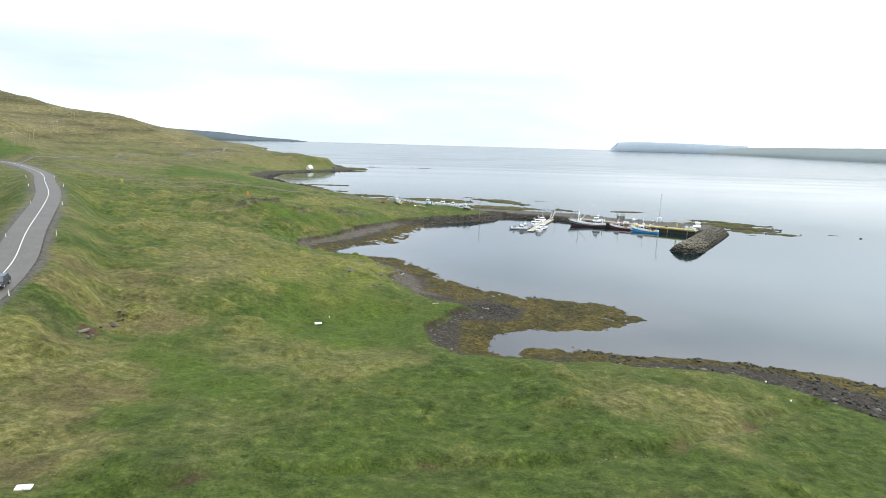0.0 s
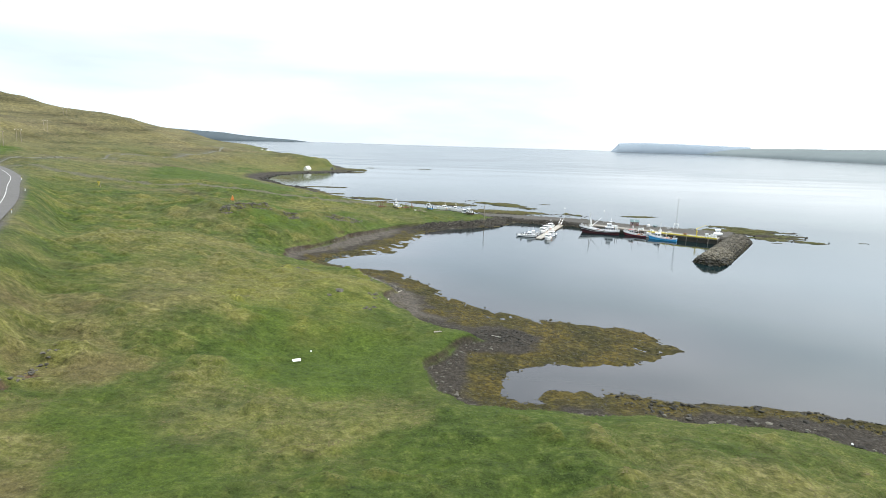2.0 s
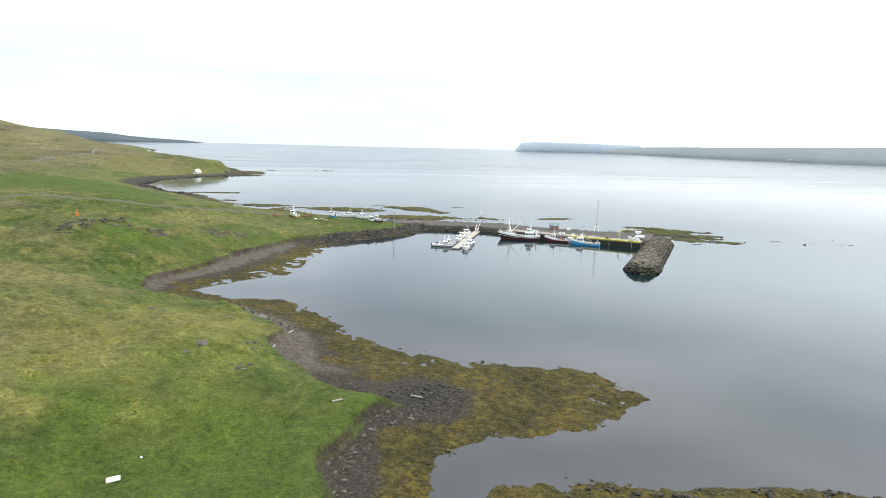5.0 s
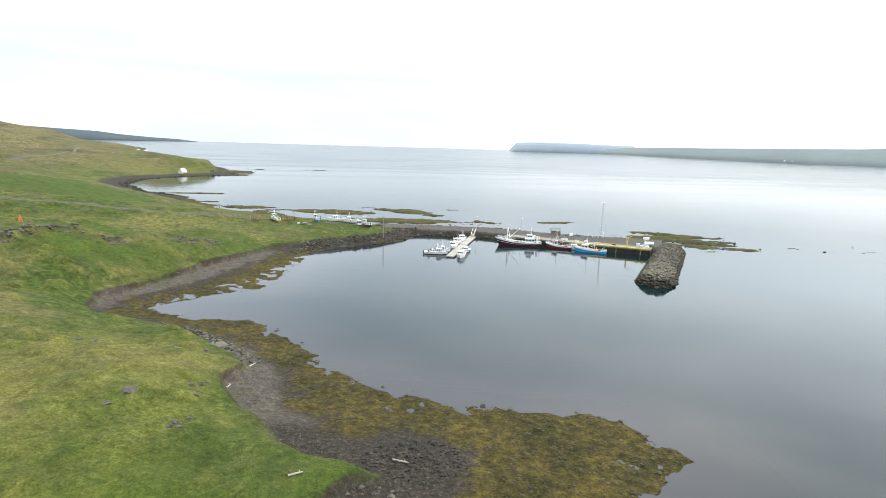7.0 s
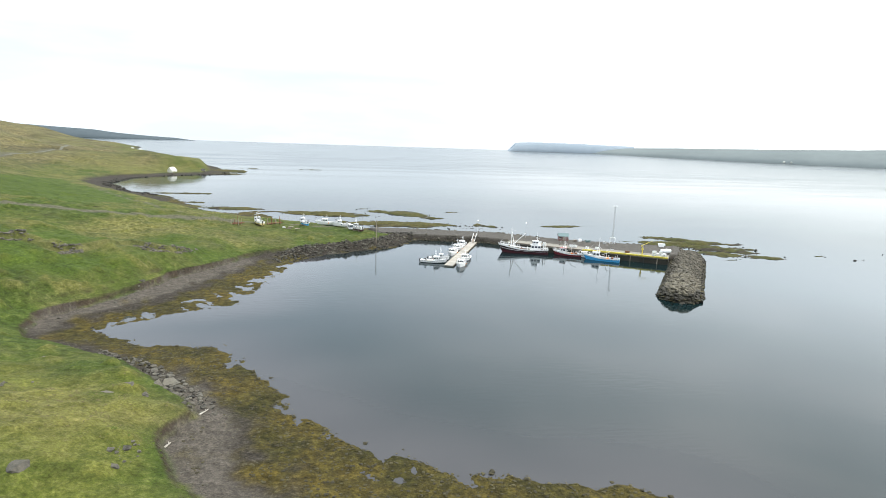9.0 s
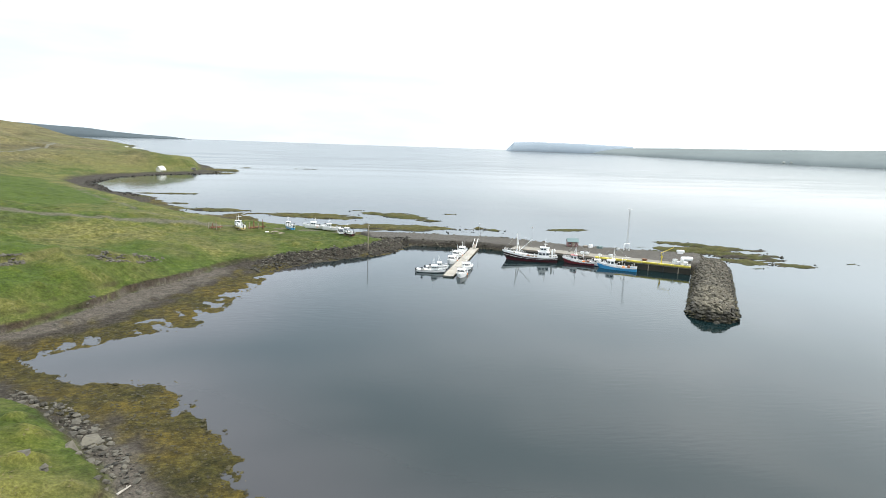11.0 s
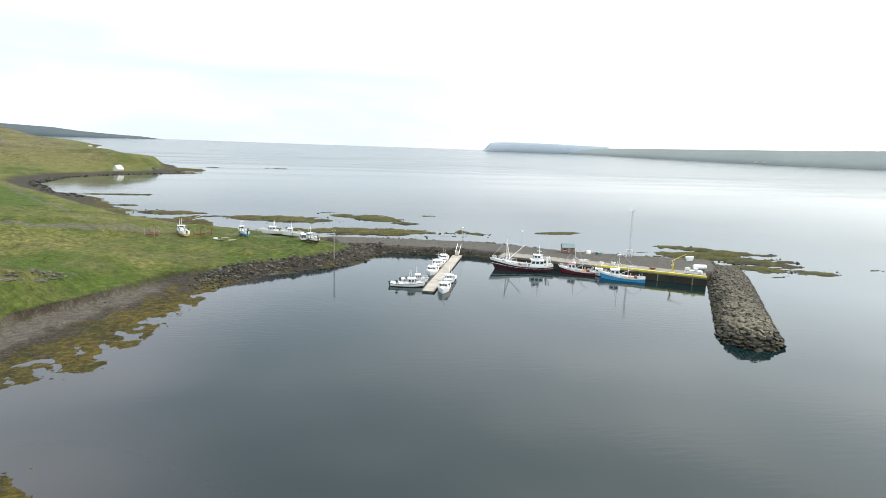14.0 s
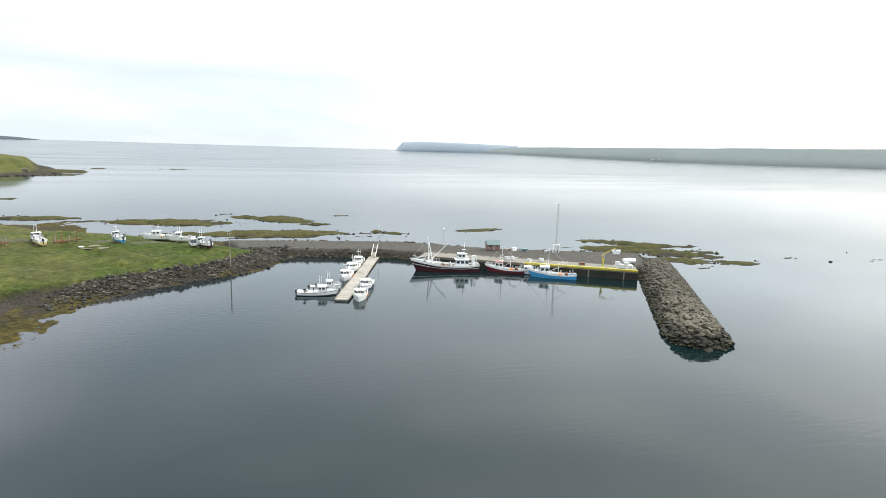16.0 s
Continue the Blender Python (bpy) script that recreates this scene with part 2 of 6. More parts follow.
    l.new(co.outputs["Position"], place.inputs[0])
    bank = n.new("ShaderNodeMapRange")
    bank.inputs["From Min"].default_value, bank.inputs["From Max"].default_value = 4.5, 3.5
    l.new(place.outputs["Z"], bank.inputs["Value"])
    eroded = n.new("ShaderNodeMath")
    eroded.operation = "MULTIPLY"
    l.new(steep.outputs["Result"], eroded.inputs[0])
    l.new(bank.outputs["Result"], eroded.inputs[1])
    grass = mix(eroded.outputs[0], grass, soil)
    turned = n.new("ShaderNodeMath")
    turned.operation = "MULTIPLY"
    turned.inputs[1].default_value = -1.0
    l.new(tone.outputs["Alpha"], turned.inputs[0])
    # pale moss; on mound tops it also stands in for light that shows relief
    moss_relief_tone = ramp(tex(1.4, 6.0, 0.65), [(0.3, (0.070, 0.076, 0.015)), (0.5, (0.130, 0.128, 0.028)), (0.7, (0.210, 0.195, 0.060))])
    grass = mix(turned.outputs[0], grass, moss_relief_tone)
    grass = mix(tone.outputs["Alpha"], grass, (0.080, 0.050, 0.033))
    # uneven grass tone that also paints in light and shade of relief
    relief_tone = ramp(tex(0.16, 6.0, 0.7), [(0.34, (0.66, 0.70, 0.68)), (0.5, (1.0, 1.0, 0.97)), (0.66, (1.27, 1.25, 1.12))])
    grass = mix(0.85, grass, relief_tone, "MULTIPLY")
    out = mix(zs.outputs["Green"], grass, shingle)
    out = mix(zs.outputs["Red"], out, weed)
    track = ramp(tex(1.2, 6.0), [(0.3, (0.055, 0.051, 0.045)), (0.7, (0.11, 0.101, 0.088))])
    track = mix(zone.outputs["Alpha"], track, ramp(tex(0.9, 6.0), [(0.3, (0.062, 0.062, 0.036)), (0.7, (0.120, 0.114, 0.080))]))
    out = mix(zs.outputs["Blue"], out, track)
    speck = ramp(tex(3.5, 4.0, 0.7, (1, 1, 0.3)), [(0.30, (0.5, 0.5, 0.48)), (0.5, (1, 1, 1)), (0.68, (1.5, 1.47, 1.4))])
    out = mix(0.75, out, speck, "MULTIPLY")
    l.new(out, b.inputs["Base Color"])
    bp = n.new("ShaderNodeBump")
    bp.inputs["Strength"].default_value, bp.inputs["Distance"].default_value = 1.0, 0.6
    l.new(sums(tex(3.0, 5.0, 0.7), tex(0.9, 5.0, 0.6), 0.4), bp.inputs["Height"])
    l.new(bp.outputs["Normal"], b.inputs["Normal"])
    return m


def water_material():
    """Calm sea: dark body, faint long ripples broken by slicks."""
    m = bpy.data.materials.new("calm_sea")
    m.use_nodes = True
    n, l = m.node_tree.nodes, m.node_tree.links
    b = n["Principled BSDF"]
    shallow = n.new("ShaderNodeAttribute")
    shallow.attribute_name = "shallow"
    body = n.new("ShaderNodeMix")
    body.data_type = "RGBA"
    body.inputs[6].default_value = (0.0050, 0.0135, 0.0148, 1)
    body.inputs[7].default_value = (0.042, 0.041, 0.043, 1)
    l.new(shallow.outputs["Fac"], body.inputs[0])
    l.new(body.outputs[2], b.inputs["Base Color"])
    b.inputs["Roughness"].default_value = 0.06
    b.inputs["IOR"].default_value = 1.333
    co = n.new("ShaderNodeNewGeometry")
    mp = n.new("ShaderNodeMapping")
    mp.inputs["Rotation"].default_value = (0, 0, radians(35))
    mp.inputs["Scale"].default_value = (0.35, 1.6, 1)
    fine, slick = n.new("ShaderNodeTexNoise"), n.new("ShaderNodeTexNoise")
    fine.inputs["Scale"].default_value, fine.inputs["Detail"].default_value = 0.9, 3.0
    slick.inputs["Scale"].default_value, slick.inputs["Detail"].default_value = 0.009, 3.0
    l.new(co.outputs["Position"], mp.inputs["Vector"])
    l.new(mp.outputs["Vector"], fine.inputs["Vector"])
    mp2 = n.new("ShaderNodeMapping")
    mp2.inputs["Rotation"].default_value = (0, 0, radians(-20))
    mp2.inputs["Scale"].default_value = (0.4, 1.7, 1)
    l.new(co.outputs["Position"], mp2.inputs["Vector"])
    l.new(mp2.outputs["Vector"], slick.inputs["Vector"])
    rng = n.new("ShaderNodeMapRange")
    rng.inputs["From Min"].default_value, rng.inputs["From Max"].default_value = 0.42, 0.62
    rng.inputs["To Min"].default_value, rng.inputs["To Max"].default_value = 0.008, 0.15
    l.new(slick.outputs["Fac"], rng.inputs["Value"])
    bp = n.new("ShaderNodeBump")
    bp.inputs["Distance"].default_value = 0.12
    l.new(rng.outputs["Result"], bp.inputs["Strength"])
    l.new(fine.outputs["Fac"], bp.inputs["Height"])
    l.new(bp.outputs["Normal"], b.inputs["Normal"])
    shelter = n.new("ShaderNodeVectorMath")
    shelter.operation = "DISTANCE"
    shelter.inputs[1].default_value = (50, 215, 0)
    l.new(co.outputs["Position"], shelter.inputs[0])
    wind = n.new("ShaderNodeMapRange")
    wind.inputs["From Min"].default_value, wind.inputs["From Max"].default_value = 90, 900
    wind.inputs["To Min"].default_value, wind.inputs["To Max"].default_value = 0.03, 0.17
    l.new(shelter.outputs["Value"], wind.inputs["Value"])
    calm, both = n.new("ShaderNodeMapRange"), n.new("ShaderNodeMath")
    calm.inputs["From Min"].default_value, calm.inputs["From Max"].default_value = 0.42, 0.58
    calm.inputs["To Min"].default_value, calm.inputs["To Max"].default_value = 0.85, 1.1
    both.operation = "MULTIPLY"
    l.new(slick.outputs["Fac"], calm.inputs["Value"])
    l.new(wind.outputs["Result"], both.inputs[0])
    l.new(calm.outputs["Result"], both.inputs[1])
    l.new(both.outputs[0], b.inputs["Roughness"])
    return m


M_GROUND, M_SEA = ground_material(), water_material()


# ---- plan of the coast ----
def fbm(x, y, size, octaves=4, seed=0):
    """Smooth value noise from -1 to 1 over points, in numpy."""
    total, amp, norm = np.zeros_like(x), 1.0, 0.0
    for o in range(octaves):
        u, v = x / size + 37.1 * (seed + o), y / size - 21.7 * (seed + o)
        iu, iv = np.floor(u), np.floor(v)
        fu, fv = u - iu, v - iv
        fu, fv = fu * fu * (3 - 2 * fu), fv * fv * (3 - 2 * fv)

        def rnd(a, b):
            s = np.sin(a * 127.1 + b * 311.7 + seed * 74.7) * 43758.5453
            return s - np.floor(s)

        total += amp * ((rnd(iu, iv) * (1 - fu) + rnd(iu + 1, iv) * fu) * (1 - fv) + (rnd(iu, iv + 1) * (1 - fu) + rnd(iu + 1, iv + 1) * fu) * fv)
        norm, amp, size = norm + amp, amp * 0.5, size * 0.5
    return 2 * total / norm - 1


def signed(x, y, poly):
    """Distance to a closed outline, positive inside."""
    best, inside = np.full(x.shape, 1e18), np.zeros(x.shape, bool)
    for (ax, ay), (bx, by) in zip(poly, poly[1:] + poly[:1]):
        ex, ey = bx - ax, by - ay
        k = np.clip(((x - ax) * ex + (y - ay) * ey) / (ex * ex + ey * ey), 0, 1)
        best = np.minimum(best, (x - ax - k * ex) ** 2 + (y - ay - k * ey) ** 2)
        if ay != by:
            inside ^= ((ay > y) != (by > y)) & (x < (bx - ax) * (y - ay) / (by - ay) + ax)
    return np.where(inside, 1, -1) * np.sqrt(best)


def along(x, y, line):
    """Distance to an open line, and the height interpolated along it (points are x, y, z)."""
    best, high = np.full(x.shape, 1e18), np.zeros(x.shape)
    for (ax, ay, az), (bx, by, bz) in zip(line, line[1:]):
        ex, ey = bx - ax, by - ay
        k = np.clip(((x - ax) * ex + (y - ay) * ey) / (ex * ex + ey * ey), 0, 1)
        q = (x - ax - k * ex) ** 2 + (y - ay - k * ey) ** 2
        high = np.where(q < best, az + k * (bz - az), high)
        best = np.minimum(best, q)
    return np.sqrt(best), high


def smooth(a, b, v):
    k = np.clip((v - a) / (b - a), 0, 1)
    return k * k * (3 - 2 * k)


NORTH_COAST = [(-47, 387), (-64, 395), (-102, 472), (-138, 508), (-173, 571), (-180, 635), (-155, 690), (-112, 722), (-118, 760), (-160, 900), (-250, 1080), (-437, 1450), (-440, 1600), (-560, 1800), (-700, 2300), (-1200, 3300)]
FAR_INLAND = [(-4000, 3600), (-4000, -4000), (300, -4000)]
WATERLINE = [(300, -80), (150, 45), (100, 75), (75.6, 88.9), (64, 95.7), (49, 99.5), (35, 101.3), (25, 104.2), (17.7, 104.8), (13, 99), (10.5, 101), (9, 108),
             (11.2, 112.4), (22, 115), (33, 116.5), (47.6, 123.8), (42.7, 135.3), (31, 138.5), (18.5, 143.3), (8.5, 149), (-2.5, 166), (-9, 178), (-15, 186.3), (-27, 189),
             (-39.5, 198.5), (-29, 209.5), (-17.5, 216), (-12.3, 242), (-6.5, 266.5), (0, 274), (12, 280), (26.5, 289), (36, 303)] \
    + [(38, 325), (16, 340), (-8, 352), (-25, 365), (-37, 400)] + NORTH_COAST + FAR_INLAND
GRASS_EDGE = [(280, -100), (140, 28), (90, 60), (63, 74), (56, 84), (50, 89), (37, 91), (22, 92.5), (12.3, 93), (4.6, 94), (-0.5, 100.9), (-2.3, 109), (1.8, 117), (8.5, 123.9),
              (0.5, 127.8), (-8.2, 140), (-13.6, 151.5), (-11.4, 157.2), (-19, 169), (-27, 177.7), (-45.4, 188.8), (-50, 193), (-52, 202.5), (-42.8, 217), (-36, 236), (-20, 266.5), (-15, 271), (-6, 277.5), (0, 280.5), (6, 285), (13.7, 288.5), (19, 293)] \
    + [(27, 304), (14, 322), (-8, 340), (-30, 352), (-64, 383)] + [(-128, 474), (-160, 516), (-198, 577), (-204, 641), (-174, 696), (-140, 735), (-142, 772)] + [(x - 15, y + 5) for x, y in NORTH_COAST[9:]] + FAR_INLAND
CAUSEWAY = [(24, 311), (40, 307.5), (63, 301.5), (76, 292), (117, 263), (128, 264), (136, 280), (116, 287), (94, 297), (71, 314), (45, 321), (20, 327)]
ROAD = [(-78, -80, 8.0), (-66, 0, 10.5), (-60, 42, 13.5), (-61, 66, 15.3), (-69, 88, 17.0), (-83, 112, 19.0), (-113, 162, 20.5), (-140, 200, 21.2), (-172, 243, 21.5), (-226, 300, 22.0), (-300, 360, 23.0), (-420, 450, 30.0)]
HARBOUR_TRACK = [(-226, 298, 22.0), (-177, 281, 20.0), (-133, 278, 17.0), (-82, 290, 12.0), (-60, 297, 9.7), (-40, 304, 7.5), (-15, 312, 5.0), (10, 316, 3.6), (40, 312, 2.4)]
UPPER_TRACK = [(-226, 300, 22.0), (-237, 351, 23), (-290, 480, 25), (-313, 594, 27), (-290, 738, 30), (-340, 900, 40)]
STREAM = [(60, 80, 0), (42.5, 68, 0), (25.4, 55.3, 0), (18, 53, 0), (7.3, 50.6, 0), (-0.5, 50.5, 0), (-16.4, 45, 0), (-24, 40, 0), (-34, 28, 0)]
SHORE_TRACK = [(-165, 520, 0), (-130, 450, 0), (-87, 384, 0), (-60, 340, 0), (-46, 322, 0), (-30, 312, 0)]
# mown fields, as outlines
FIELDS = [[(-150, 300), (-95, 312), (-92, 370), (-110, 430), (-165, 500), (-205, 560), (-215, 480), (-190, 380)],
          [(-252, 330), (-264, 364), (-330, 470), (-400, 520), (-430, 430), (-320, 352)]]
# knolls and hollows: x, y, height, radius
KNOLLS = [(-26, 146, 3.0, 12), (-43, 118, 2.4, 15), (-72, 163, 6.0, 27), (-77, 226, 7.5, 27), (-48, 246, 2.6, 17), (-38, 274, 2.4, 13), (-20, 106, -1.4, 13), (-22, 171, 2.8, 8),
          (2, 80, 1.2, 14), (32, 76, 1.0, 14), (-55, 84, -1.6, 9), (-30, 310, -0.8, 12), (20, 289, 1.4, 7), (-185, 785, 7.0, 24), (-212, 785, 5.0, 24), (-161, 772, 4.5, 15), (-140, 810, 5, 36), (-185, 870, 8, 55), (-168, 720, -3.0, 26)]
# low weed-grown skerries: x, y, half length, half width, turn in degrees, height
SKERRIES = [(1, 388, 26, 9, -12, 1.3), (42, 391, 24, 8, -42, 1.3), (35, 351, 36, 8, -8, 1.5), (158, 303, 17, 5, -35, 1.2), (114, 347, 9, 3, 12, 0.6), (152, 291, 20, 11, -25, 1.4), (151, 274, 13, 8, -20, 1.2),
            (147, 314, 9, 2, -10, 0.7), (166, 267, 6, 3, -10, 0.8), (191, 270, 4, 1.6, -10, 0.7), (200, 262, 3, 1.2, 0, 0.6), (223, 272, 4, 1.5, 0, 0.6), (217, 260, 3, 1.2, 0, 0.6),
            (-96, 496, 22, 4, 0, 1.0), (-108, 474, 13, 4, -35, 1.1), (-52, 409, 17, 8, -20, 1.1), (-80, 440, 10, 4, -40, 0.9), (-112, 735, 20, 5, 6, 1.8), (-126, 792, 26, 13, -15, 3.2), (-111, 868, 12, 8, 0, 1.6), (-30, 880, 16, 6, 0, 1.0), (70, 402, 4, 2, 0, 0.4), (-75, 416, 14, 6, -30, 0.8)]


def ground_height(x, y):
    """Height of the ground at points, with the zones of its cover."""
    wob = 1.6 * fbm(x, y, 9, 3, 1) + 0.9 * fbm(x, y, 2.2, 3, 2)
    w = signed(x, y, WATERLINE) + wob * smooth(400, 60, np.abs(y - 200) - 200)
    g = signed(x, y, GRASS_EDGE) + 1.2 * fbm(x, y, 6, 3, 3)
    inland = np.maximum(g, 0)
    cut = smooth(188, 197, y) * smooth(262, 240, y) * smooth(-16, -26, x) * smooth(-0.35, 0.25, fbm(x, y, 11, 3, 30))
    inland = inland + 3.5 * cut * smooth(0, 0.7, inland)
    prof = np.interp(inland, [0, 1.3, 10, 25, 45, 80, 130, 190, 300, 450, 700, 1200, 3000], [1.2, 2.6, 3.6, 5.2, 8.5, 15, 19, 27, 62, 88, 102, 122, 160])
    hills = smooth(150, 400, inland)
    terrace = prof + hills * (7 * np.sin(prof / 6.5 + 1.5 * fbm(x, y, 220, 2, 4)) + 10 * fbm(x, y, 150, 5, 5))
    land = terrace
    for kx, ky, kh, kr in KNOLLS:
        land = land + kh * np.exp(-((x - kx) ** 2 + (y - ky) ** 2) / (kr * kr)) * smooth(0, 8, g)
    rough = smooth(1, 8, g)
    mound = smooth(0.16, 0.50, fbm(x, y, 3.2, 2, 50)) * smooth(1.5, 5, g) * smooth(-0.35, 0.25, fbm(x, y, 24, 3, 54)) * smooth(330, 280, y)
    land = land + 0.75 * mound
    land = land + rough * (1.0 * fbm(x, y, 15, 3, 6) + 0.60 * fbm(x, y, 4.0, 3, 7) + 0.28 * np.abs(fbm(x, y, 1.5, 2, 8))) + smooth(30, 90, g) * 1.2 * fbm(x, y, 45, 3, 9)
    scar = (y - 226) - (x + 68) * 0.85 - 3 * np.sin(x * 0.35)
    ledge = smooth(-82, -74, x) * smooth(-34, -40, x)
    land = land + 1.1 * ledge * smooth(-0.7, 0.5, scar + 1.6 * fbm(x, y, 4, 3, 60)) * smooth(16, 4, scar)
    gullied = smooth(25, 70, g) * smooth(320, 430, y)
    land = land - gullied * (3.2 * smooth(0.22, 0.0, np.abs(fbm(x, y * 0.7, 60, 4, 62))) - 1.0)
    back = np.maximum(-g, 0.01)
    frac = np.maximum(w, 0) / (np.maximum(w, 0) + back)
    flats = np.exp(-((x + 22) ** 2 + (y - 222) ** 2) / 420.0)
    lumps = 0.24 * fbm(x, y + 0.9 * x, 1.8, 3, 11) + 0.16 * fbm(x, y, 5, 2, 12) - 0.12 * flats + 0.25 * flats * fbm(x * 0.4, y - 0.5 * x, 2.6, 3, 21)
    shore = 0.06 + 1.15 * frac ** 1.6 + lumps * smooth(-1.5, 1.0, w)
    shore = np.where(w < 0, np.maximum(-5, 0.14 * w + 0.06) + lumps * smooth(-4, 0, w), shore)
    crag = smooth(28, 48, x) * smooth(112, 100, y) * smooth(-13, -7, -np.abs(g + 4))
    shore = shore + crag * (0.55 + 0.75 * np.abs(fbm(x, y, 3.0, 3, 22))) * smooth(-1, 1.5, w)
    rim = smooth(-14, -6, x) * smooth(268, 274, y) * smooth(312, 304, y)
    shore = shore + rim * smooth(0.15, 0.8, frac) * (1.6 + 0.7 * fbm(x, y, 2.4, 3, 53))
    z = np.where(g > 0, land, shore)
    stony = np.exp(-((x - 13) ** 2 + (y - 127) ** 2) / 50.0) + 0.35 * np.exp(-((x - 1) ** 2 + (y - 106) ** 2) / 60.0) + 0.8 * crag * smooth(0.2, 0.6, frac) + 0.8 * smooth(-9, -3, x) * smooth(266, 272, y) * smooth(330, 315, y)
    weed = np.where(g > -0.2, 0, smooth(-2.5, -1.0, w)) * (1 - smooth(0.50, 0.82, frac + 0.45 * fbm(x, y, 4, 4, 13) + 0.6 * stony + 0.10 * smooth(190, 200, y) + 0.9 * smooth(430, 480, y)))
    sand = smooth(0.60, 0.74, frac + 0.12 * fbm(x, y, 3, 3, 23)) * smooth(135, 142, y) * smooth(176, 164, y)
    sand = np.maximum(sand, smooth(0.62, 0.78, frac + 0.16 * fbm(x, y, 3, 3, 23)) * smooth(192, 200, y) * smooth(268, 258, y))
    shingle = 1 - smooth(-0.3, 0.8, g + 0.8 * fbm(x, y, 2.5, 2, 14))
    for sx, sy, sl, sw, turn, sh in SKERRIES:
        c, s = math.cos(radians(turn)), math.sin(radians(turn))
        u, v = ((x - sx) * c + (y - sy) * s) / sl, (-(x - sx) * s + (y - sy) * c) / sw
        r = 1 - np.sqrt(u * u + v * v) + 0.75 * fbm(x * 0.7, y * 1.3, 7, 4, 15) + 0.6 * fbm(x * 0.45, y * 1.5, 3.0, 3, 51)
        top = 0.62 * np.minimum(sh * np.clip(r, -2, 1) * 1.5, sh) - 0.12 + 0.30 * fbm(x, y, 2.4, 3, 16)
        z = np.where(r > -0.3, np.maximum(z, top), z)
        weed = np.where((r > -0.1) & (g < 0), 0.55 * smooth(0.02, 0.22, r + 0.25 * fbm(x, y, 3, 3, 52)), weed)
        shingle = np.where((r > -0.1) & (g < 0), 1 - 0.75 * smooth(0.05, 0.3, r + 0.25 * fbm(x, y, 3, 3, 58)), shingle)
    k = signed(x, y, CAUSEWAY)
    gully = 1 - smooth(0.4, 1.9, along(x, y, STREAM)[0] + 0.7 * fbm(x, y, 4, 3, 24))
    z = z - 0.85 * gully * (g > 2)
    bed = 2.1 * smooth(-3.6, 0.3, k) - 0.9 + 0.9 * smooth(-3.6, 0, k)
    on = (k > -3.6) & (bed > z)
    z = np.where(on & (g < 0), bed, z)
    z = np.where(g >= 0, z + (np.maximum(z * 0 + 2.3, z * 0.5) - z) * smooth(-1, 3, k), z)
    weed = np.where(on, 1 - smooth(-3.2, -1.8, k), weed)
    track = smooth(-1.5, 0.5, k)
    for line, half, soft in ((ROAD, 4.9, 10), (HARBOUR_TRACK, 2.1, 5), (UPPER_TRACK, 2.2, 7), (SHORE_TRACK, 1.0, 3)):
        dist, high = along(x, y, line)
        if line is not ROAD:
            high = high * 0 + z + 0.1
        z = z + (high - 0.12 - z) * (1 - smooth(half, half + soft, dist)) * (g > 0)
        track = np.maximum(track, (1 - smooth(half - 0.9, half + 0.5, dist + 0.5 * fbm(x, y, 3, 2, 17))) * (g > -3))
        if line is not ROAD:
            sand = np.maximum(sand, (1 - smooth(half, half + 1.0, dist)) * (g > 0) * smooth(26, 10, x))
    green = np.clip(0.62 + 0.6 * fbm(x, y, 30, 4, 18) - 0.35 * smooth(280, 380, y), 0, 1)
    lush = np.zeros_like(x)
    for lx, ly, lr in ((-16, 108, 20), (-30, 120, 10), (6, 121, 7), (-14, 148, 6), (-62, 232, 22), (-40, 262, 14), (-36, 66, 14)):
        lush = np.maximum(lush, smooth(1.15, 0.45, np.hypot(x - lx, y - ly) / lr + 0.45 * fbm(x, y, 9, 3, 19)))
    bare = np.zeros_like(x)
    outcrop = smooth(3.4, 1.2, np.abs(scar) + 1.5 * fbm(x, y, 4, 3, 60)) * ledge
    heath = np.maximum(0.85 * smooth(60, 260, g), 0.6 * smooth(0.15, 0.65, fbm(x, y, 26, 4, 20)) * smooth(-10, -40, x + 0.3 * (y - 80)) + 0.35 * smooth(0.2, 0.7, fbm(x, y, 18, 4, 28)))
    heath = np.maximum(np.maximum(heath, 0.45 * outcrop), gullied * (0.45 + 0.55 * smooth(-0.1, 0.35, fbm(x, y * 0.6, 55, 5, 63))))
    for lx, ly, lr in ((-46, 62, 15), (-60, 96, 14), (-36, 44, 10), (-48, 88, 8)):
        dried = smooth(1.2, 0.5, np.hypot(x - lx, y - ly) / lr + 0.6 * fbm(x, y, 7, 3, 25))
        heath, lush, green = heath * (1 - 0.6 * dried), lush * (1 - dried), green - 0.9 * dried
        bare = np.maximum(bare, 0.42 * dried * smooth(-0.4, 0.4, fbm(x, y, 5, 4, 59)))
    for lx, ly, lr in ((-45, 128, 18), (-28, 150, 13), (-70, 165, 24), (-60, 270, 22), (30, 66, 12), (-14, 88, 12), (-28, 92, 8)):
        green = green - 0.7 * smooth(1.2, 0.4, np.hypot(x - lx, y - ly) / lr + 0.6 * fbm(x, y, 9, 3, 26))
    # mound tops also lose green, so their paler colour brings out the relief
    green = np.clip(green + 0.3 * smooth(78, 62, y) * smooth(-52, -40, x) - 0.45 * mound, 0, 1)
    for mown in FIELDS:
        f = smooth(-3, 4, signed(x, y, mown) + 6 * fbm(x, y, 20, 3, 55))
        strips = 0.75 + 0.25 * np.sin((x * 0.86 + y * 0.5) / 5.5)
        lush, heath, green = np.maximum(lush, 0.9 * f * strips), heath * (1 - f), np.maximum(green, 0.7 * f)
